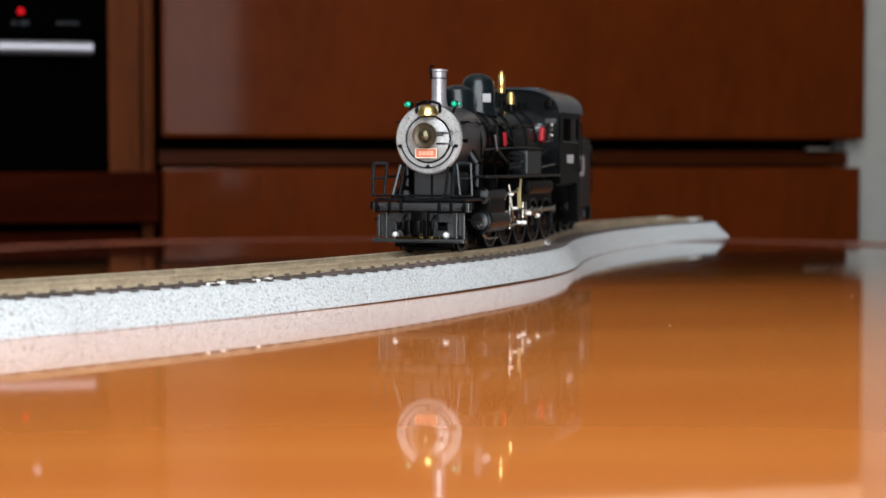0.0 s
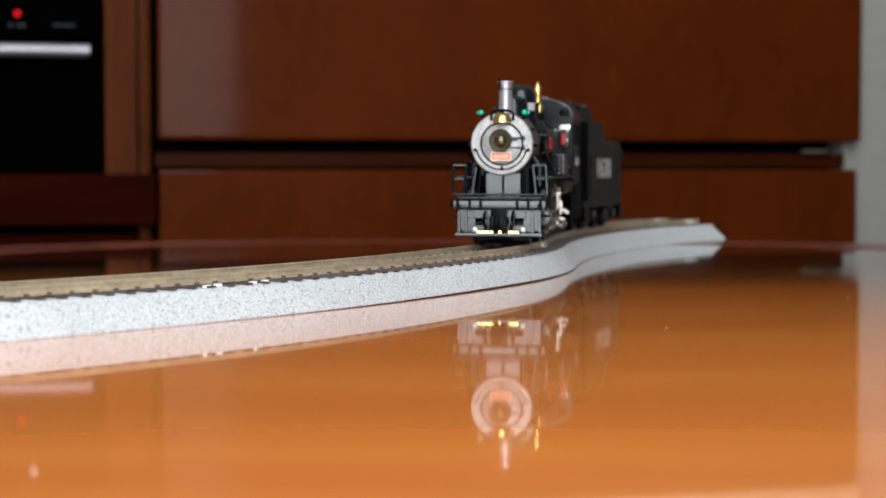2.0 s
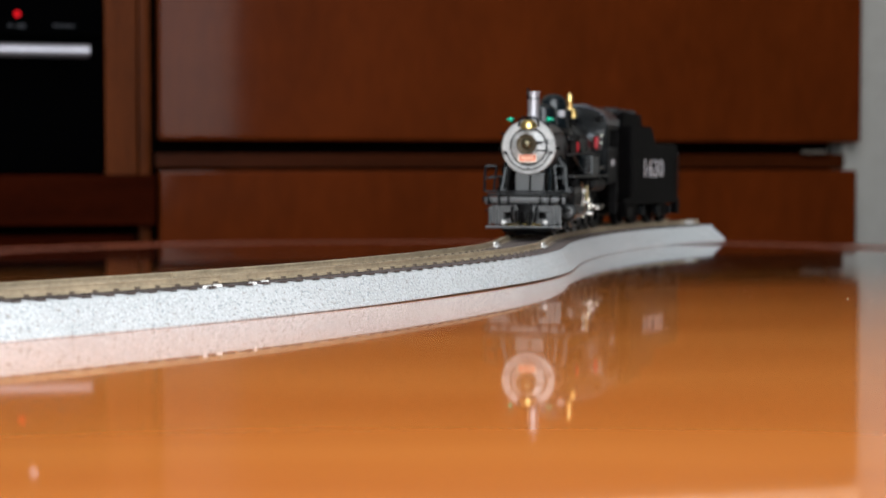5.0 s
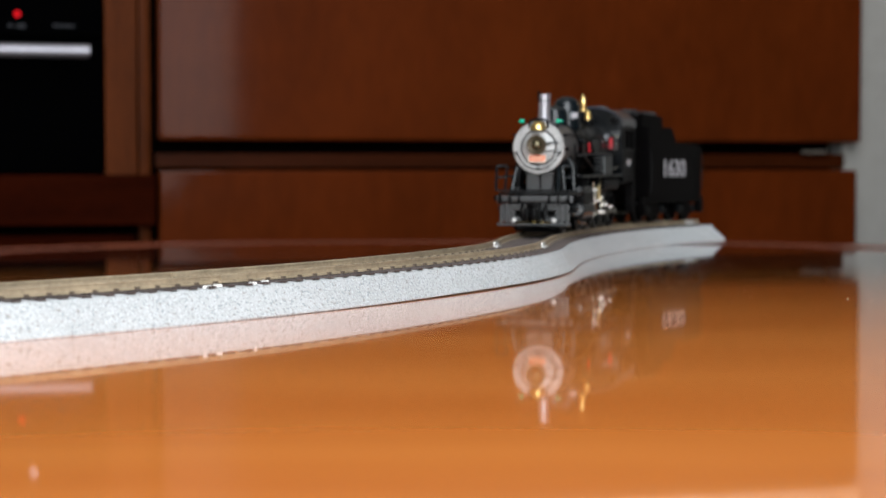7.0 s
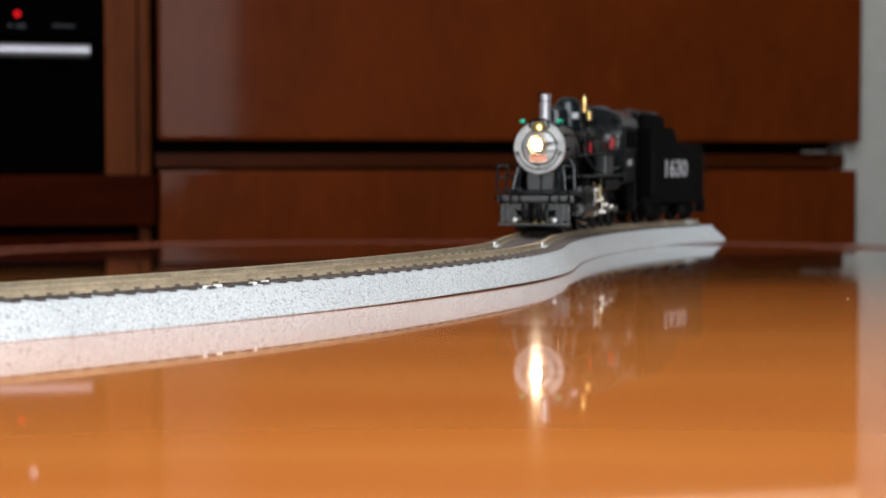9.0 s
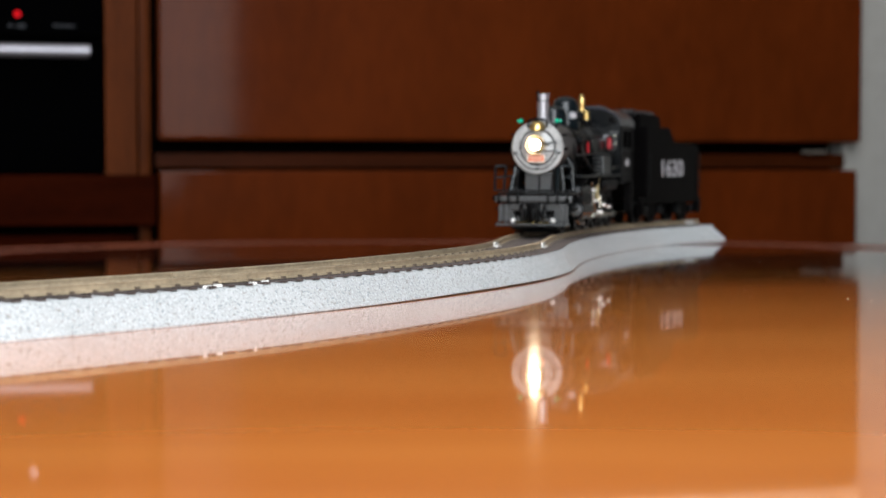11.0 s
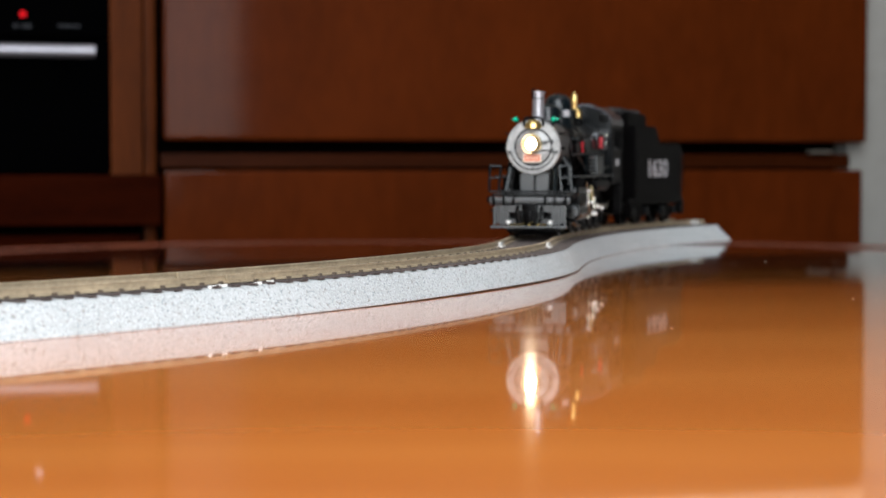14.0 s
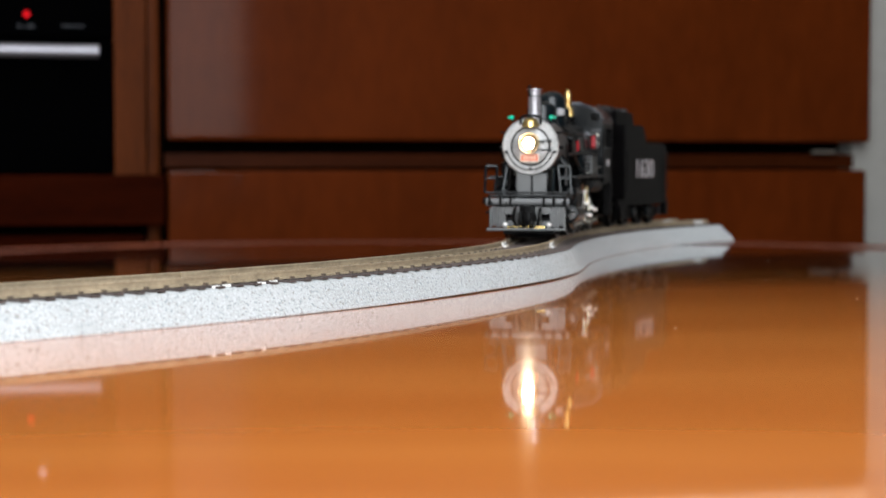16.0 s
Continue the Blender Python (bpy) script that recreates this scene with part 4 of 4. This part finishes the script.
        part("eccentric_rod", tube(B(), [(-47.2, y * 15.8, 12.2), (-62.5, y * 15.8, 9.6)], 0.42), STEEL, lo, "bright eccentric rod")
        part("crosshead_plate", box(B(), -52.0, -47.8, y * 15.2 - 0.5, y * 15.2 + 0.5, 9.0, 14.5, 0.4), STEEL, lo)
        part("drain_pipe", tube(B(), [(-13, y * 13.0, 5.2), (-16, y * 13.4, 3.6), (-27, y * 13.4, 3.6)], 0.4), STEEL, lo)
        for x, z, r in ((-47.0, 7.6, 0.75), (-52.5, 10.6, 0.7), (-41.5, 7.8, 0.6), (-32.9, 17.2, 0.5), (-62.5, 9.6, 0.7), (-37.4, 12.6, 0.5)):
            part("pin_boss", lathe(B(), [(0, 1.1), (r * 0.5, 1.0), (r * 0.9, 0.6), (r, 0), (r, -0.6), (0, -0.6)], T(x, y * 16.0, z) @ pose(0, 0, 0, -90 * y), 14), JOINER, lo, "bright domed pin")
        li = B()
        tube(li, [(-47, y * 14.6, 12.5), (-46.2, y * 14.6, 16.5), (-46.2, y * 14.6, 19.5), (-47.4, y * 14.6, 22.0)], 0.75)
        part("expansion_link", li, PALE_BRASS, lo, "pale brass curved valve link")
        part("radius_rod", tube(B(), [(-22, y * 14.2, 17.0), (-46.4, y * 14.4, 18.2)], 0.5), STEEL, lo)


def running_gear(lo, turning):
    for x in AXLES:
        axle_set(lo, x, DRIVER_R, 12, True, turning)
    axle_set(lo, -3.0, 4.9, 9, False, turning)
    rods = []
    for side in (1, -1):
        sr = B()
        box(sr, AXLES[-1] - 0.2, AXLES[0] + 0.2, -0.45, 0.45, -0.75, 0.75, 0.15)
        for x in AXLES:
            cone(sr, (x, -0.55, 0), (x, 0.55, 0), 1.5, seg=16)
        side_rod = part("coupling_rod", sr, STEEL, lo, "bright steel coupling rod")
        mr = B()
        box(mr, 0, 34, -0.4, 0.4, -0.8, 0.8, 0.15)
        cone(mr, (0, -0.6, 0), (0, 0.6, 0), 1.7, seg=16)
        cone(mr, (34, -0.6, 0), (34, 0.6, 0), 1.2, seg=16)
        main_rod = part("main_rod", mr, STEEL, lo, "bright steel main rod")
        ch = B()
        box(ch, -2.2, 2.2, -1.0, 1.0, -1.6, 2.4, 0.3)
        cone(ch, (2, 0, 0), (22, 0, 0), 0.5, seg=10)
        cross = part("crosshead", ch, STEEL, lo, "bright steel crosshead and piston rod")
        rods.append((side, side_rod, main_rod, cross))
    return rods


def locomotive():
    lo = thing("steam_locomotive", "black model steam locomotive with a silver smokebox front", "locomotive")
    turning = []
    bulb = smokebox_front(lo)
    boiler(lo)
    cab(lo)
    pilot(lo)
    rods = running_gear(lo, turning)
    part("drawbar", box(B(), -134, -110, -1.2, 1.2, 10, 11), BLACK, lo)
    return lo, turning, rods, bulb


# ---- the tender: x forward from its front sheet ----
def lettering(text, size, mat, parent, at, name="lettering"):
    cu = bpy.data.curves.new(name, "FONT")
    cu.body, cu.size, cu.align_x, cu.align_y, cu.extrude = text, size, "CENTER", "CENTER", 0.00004
    cu.offset = size * 0.03
    tmp = new("text_source", cu)
    bpy.context.view_layer.update()
    me = bpy.data.meshes.new_from_object(tmp.evaluated_get(bpy.context.evaluated_depsgraph_get()))
    bpy.data.objects.remove(tmp)
    me.materials.clear()
    me.materials.append(mat)
    ob = new(name, me)
    ob.parent = parent
    ob.matrix_basis = at
    return tagged(ob, "pale grey painted figures 1630")


def tender():
    te = thing("tender", "matt black model coal tender lettered 1630", "tender")
    turning = []
    hw = 15.8
    tank = B()
    prism(tank, [(-4, 12), (-68, 12), (-68, 37.2), (-38, 37.2), (-32, 45.6), (-4, 45.6)], -hw, hw)
    bmesh.ops.bevel(tank, geom=list(tank.edges), offset=0.6, segments=2, affect="EDGES")
    ta = part("tank", tank, BLACK, te, "matt black stepped tank")
    part("bunker", prism(B(), [(-5, 45), (-30, 45), (-28, 51), (-6, 52)], -11.6, 11.6), BLACK, te, "black coal bunker boards")
    coal = B()
    for i in range(130):
        r = random.uniform(0.9, 2.0)
        x, y = random.uniform(-27, -5), random.uniform(-9.6, 9.6)
        bmesh.ops.create_icosphere(coal, subdivisions=1, radius=r, matrix=T(x, y, 51.4 + 1.2 * math.cos(y / 9.6 * 1.4) + random.uniform(-0.5, 0.5)) @ pose(0, 0, 0, random.uniform(0, 180), random.uniform(0, 180)) @ Matrix.Diagonal((1, random.uniform(0.6, 1), random.uniform(0.5, 0.9), 1)))
    tagged(part("coal", coal, COAL, te, "heap of black coal"), kind="stuff")
    part("hatch", lathe(B(), [(4.2, 37), (4.2, 38.6), (3.6, 39.2), (0, 39.4)], T(-52, 0, 0), 24), BLACK, te, "round water hatch")
    for side in (1, -1):
        lettering("1630", 0.0118, LETTER, te, pose(-0.0335, side * (hw + 0.12) * 0.001, 0.0256, 90, 0, 180 if side > 0 else 0) @ Matrix.Diagonal((1.22, 0.94, 1, 1)))
        part("frame_sill", box(B(), -70, 2, side * 14.2 - 1.0, side * 14.2 + 1.0, 9.4, 12.2, 0.2), BLACK, te)
        for x in (-5.2, -67):
            part("grab_iron", tube(B(), [(x, side * (hw + 0.1), 15), (x, side * (hw + 0.9), 16), (x, side * (hw + 0.9), 33), (x, side * (hw + 0.1), 34)], 0.24), DUSTY, te)
        part("step", prism(B(), [(-2, 10), (2, 10), (1.4, 4), (-1.4, 4)], side * 14.6 - 1.5, side * 14.6 + 1.5), BLACK, te)
        part("rear_step", prism(B(), [(-70, 10), (-66, 10), (-66.6, 4), (-69.4, 4)], side * 14.6 - 1.5, side * 14.6 + 1.5), BLACK, te)
        part("rivet_strip", box(B(), -67.4, -4.6, side * (hw + 0.1) - 0.12, side * (hw + 0.1) + 0.12, 13.4, 14.0), BLACK, te)
        part("top_rail", tube(B(), [(-34, side * 14.8, 37.6), (-66, side * 14.8, 37.6)], 0.3), DUSTY, te)
    for cx in (-15.0, -54.0):
        tr = te
        for side in (1, -1):
            fr = B()
            prism(fr, [(cx - 12, 7.2), (cx - 9, 8.4), (cx - 4, 8.2), (cx, 9.4), (cx + 4, 8.2), (cx + 9, 8.4), (cx + 12, 7.2), (cx + 12, 5.4), (cx + 8, 4.2), (cx + 4, 3.0), (cx - 4, 3.0), (cx - 8, 4.2), (cx - 12, 5.4)], side * 12.2 - 0.9, side * 12.2 + 0.9)
            part("side_frame", fr, BLACK, tr, "black cast truck side frame")
            for dx in (-9, 9):
                part("journal_box", box(B(), cx + dx - 1.9, cx + dx + 1.9, side * 13.4 - 1.1, side * 13.4 + 1.1, 4.2, 8.2, 0.4), DUSTY, tr)
        part("bolster", box(B(), cx - 2.5, cx + 2.5, -12, 12, 5, 9.4, 0.4), BLACK, tr)
        for dx in (-9, 9):
            axle_set(te, cx + dx, 5.2, 8, False, turning)
    part("underframe", box(B(), -70, 2, -6, 6, 9, 12, 0.3), BLACK, te)
    part("rear_beam", box(B(), -71.5, -69, -15.2, 15.2, 8.8, 12.4, 0.3), BLACK, te)
    part("rear_coupler", box(B(), -77, -71, -1.6, 1.6, 6.4, 9.8, 0.6), BLACK, te)
    return te, turning


railway_track = track()
steam_locomotive, loco_turning, loco_rods, headlight_bulb = locomotive()
coal_tender, tender_turning = tender()


# ---- small things on the table ----
def flecks():
    bm = B()
    for i in range(44):
        x, y = random.uniform(60, 190), random.uniform(380, 720)
        r = random.uniform(0.05, 0.17)
        bmesh.ops.create_icosphere(bm, subdivisions=1, radius=r, matrix=T(x, y, r * 0.4) @ Matrix.Diagonal((random.uniform(0.6, 1.8), 1, 0.5, 1)))
    for x, y, r in ((52.5, 416, 0.24), (116, 508, 0.25), (121, 501, 0.25)):
        bmesh.ops.create_icosphere(bm, subdivisions=1, radius=r, matrix=T(x, y, r * 0.4) @ Matrix.Diagonal((1.4, 1, 0.5, 1)))
    ob = part("dust", bm, GLINT, None)
    return tagged(ob, "tiny pale dust specks on the glossy table", "dust", kind="stuff")


flecks()

# ---- what moves ----
# seconds and how far along the line, in millimetres, the smokebox front stands
RUN = [(0, 208.6), (0.5, 226.4), (1, 242.8), (1.5, 258.8), (2, 275.7), (2.5, 292.0), (3, 307.0), (3.5, 321.8), (4, 336.0), (4.5, 348.5),
       (5, 359.2), (5.5, 368.3), (6, 376.2), (6.5, 382.8), (7, 387.0), (7.5, 388.7), (8, 389.0), (9, 389.0), (9.5, 389.0), (10, 388.6), (10.5, 387.0), (11, 384.0), (11.5, 380.4),
       (12, 377.0), (12.5, 373.8), (13, 369.4), (13.5, 363.9), (14, 357.9), (14.5, 351.7), (15, 345.4), (15.5, 339.2), (16, 333.0)]


def run(t):
    """Catmull-Rom through RUN."""
    for i in range(len(RUN) - 1):
        if t <= RUN[i + 1][0] or i == len(RUN) - 2:
            (ta, a), (tb, b) = RUN[i], RUN[i + 1]
            tp, pv = RUN[max(0, i - 1)]
            tn, nx = RUN[min(len(RUN) - 1, i + 2)]
            ma, mb = (b - pv) / (tb - tp), (nx - a) / (tn - ta)
            h = tb - ta
            w = (t - ta) / h
            return ((2 * w ** 3 - 3 * w * w + 1) * a + (w ** 3 - 2 * w * w + w) * h * ma + (3 * w * w - 2 * w ** 3) * b + (w ** 3 - w * w) * h * mb)


def riding(s, ahead, front, back):
    a, b = on_line(s + front), on_line(s + back)
    d = (a - b).normalized()
    o = a + d * (front - ahead)
    return pose(o.x * 0.001, o.y * 0.001, RAIL_TOP * 0.001, 0, 0, math.degrees(math.atan2(d.y, d.x)))


def motions():
    times = [i * 0.1 for i in range(161)]
    slow = [i * 0.25 for i in range(65)]
    walk(steam_locomotive, [(t, riding(run(t), 3.0, 12, 95)) for t in slow])
    walk(coal_tender, [(t, riding(run(t), 136, 151, 190)) for t in slow])
    for ax, x, r in loco_turning + tender_turning:
        walk(ax, [(t, pose(x * 0.001, 0, r * 0.001, 0, math.degrees((RUN[0][1] - run(t)) / r), 0)) for t in times])
    for side, side_rod, main_rod, cross in loco_rods:
        lag = 0 if side > 0 else math.pi / 2
        a_rows, b_rows, c_rows = [], [], []
        for t in times:
            w = (RUN[0][1] - run(t)) / DRIVER_R + lag
            px, pz = CRANK * math.sin(w), CRANK * math.cos(w)
            y = side * ROD_Y * 0.001
            a_rows.append((t, pose(px * 0.001, y, (DRIVER_R + pz) * 0.001)))
            reach = math.sqrt(34 * 34 - pz * pz)
            b_rows.append((t, pose((AXLES[2] + px) * 0.001, y + side * 0.0012, (DRIVER_R + pz) * 0.001, 0, math.degrees(math.asin(pz / 34)), 0)))
            c_rows.append((t, pose((AXLES[2] + px + reach) * 0.001, y + side * 0.0006, DRIVER_R * 0.001)))
        walk(side_rod, a_rows)
        walk(main_rod, b_rows)
        walk(cross, c_rows)
    # the bulb's bright half turns to the front as the light comes on
    seat = (0.0039, 0, LAMP_Z * 0.001)
    walk(headlight_bulb, [(t, pose(*seat, 0, 0, a)) for t, a in ((0, 0), (8.5, 0), (8.534, 60), (8.567, 120), (8.6, 180), (16, 180))])


motions()
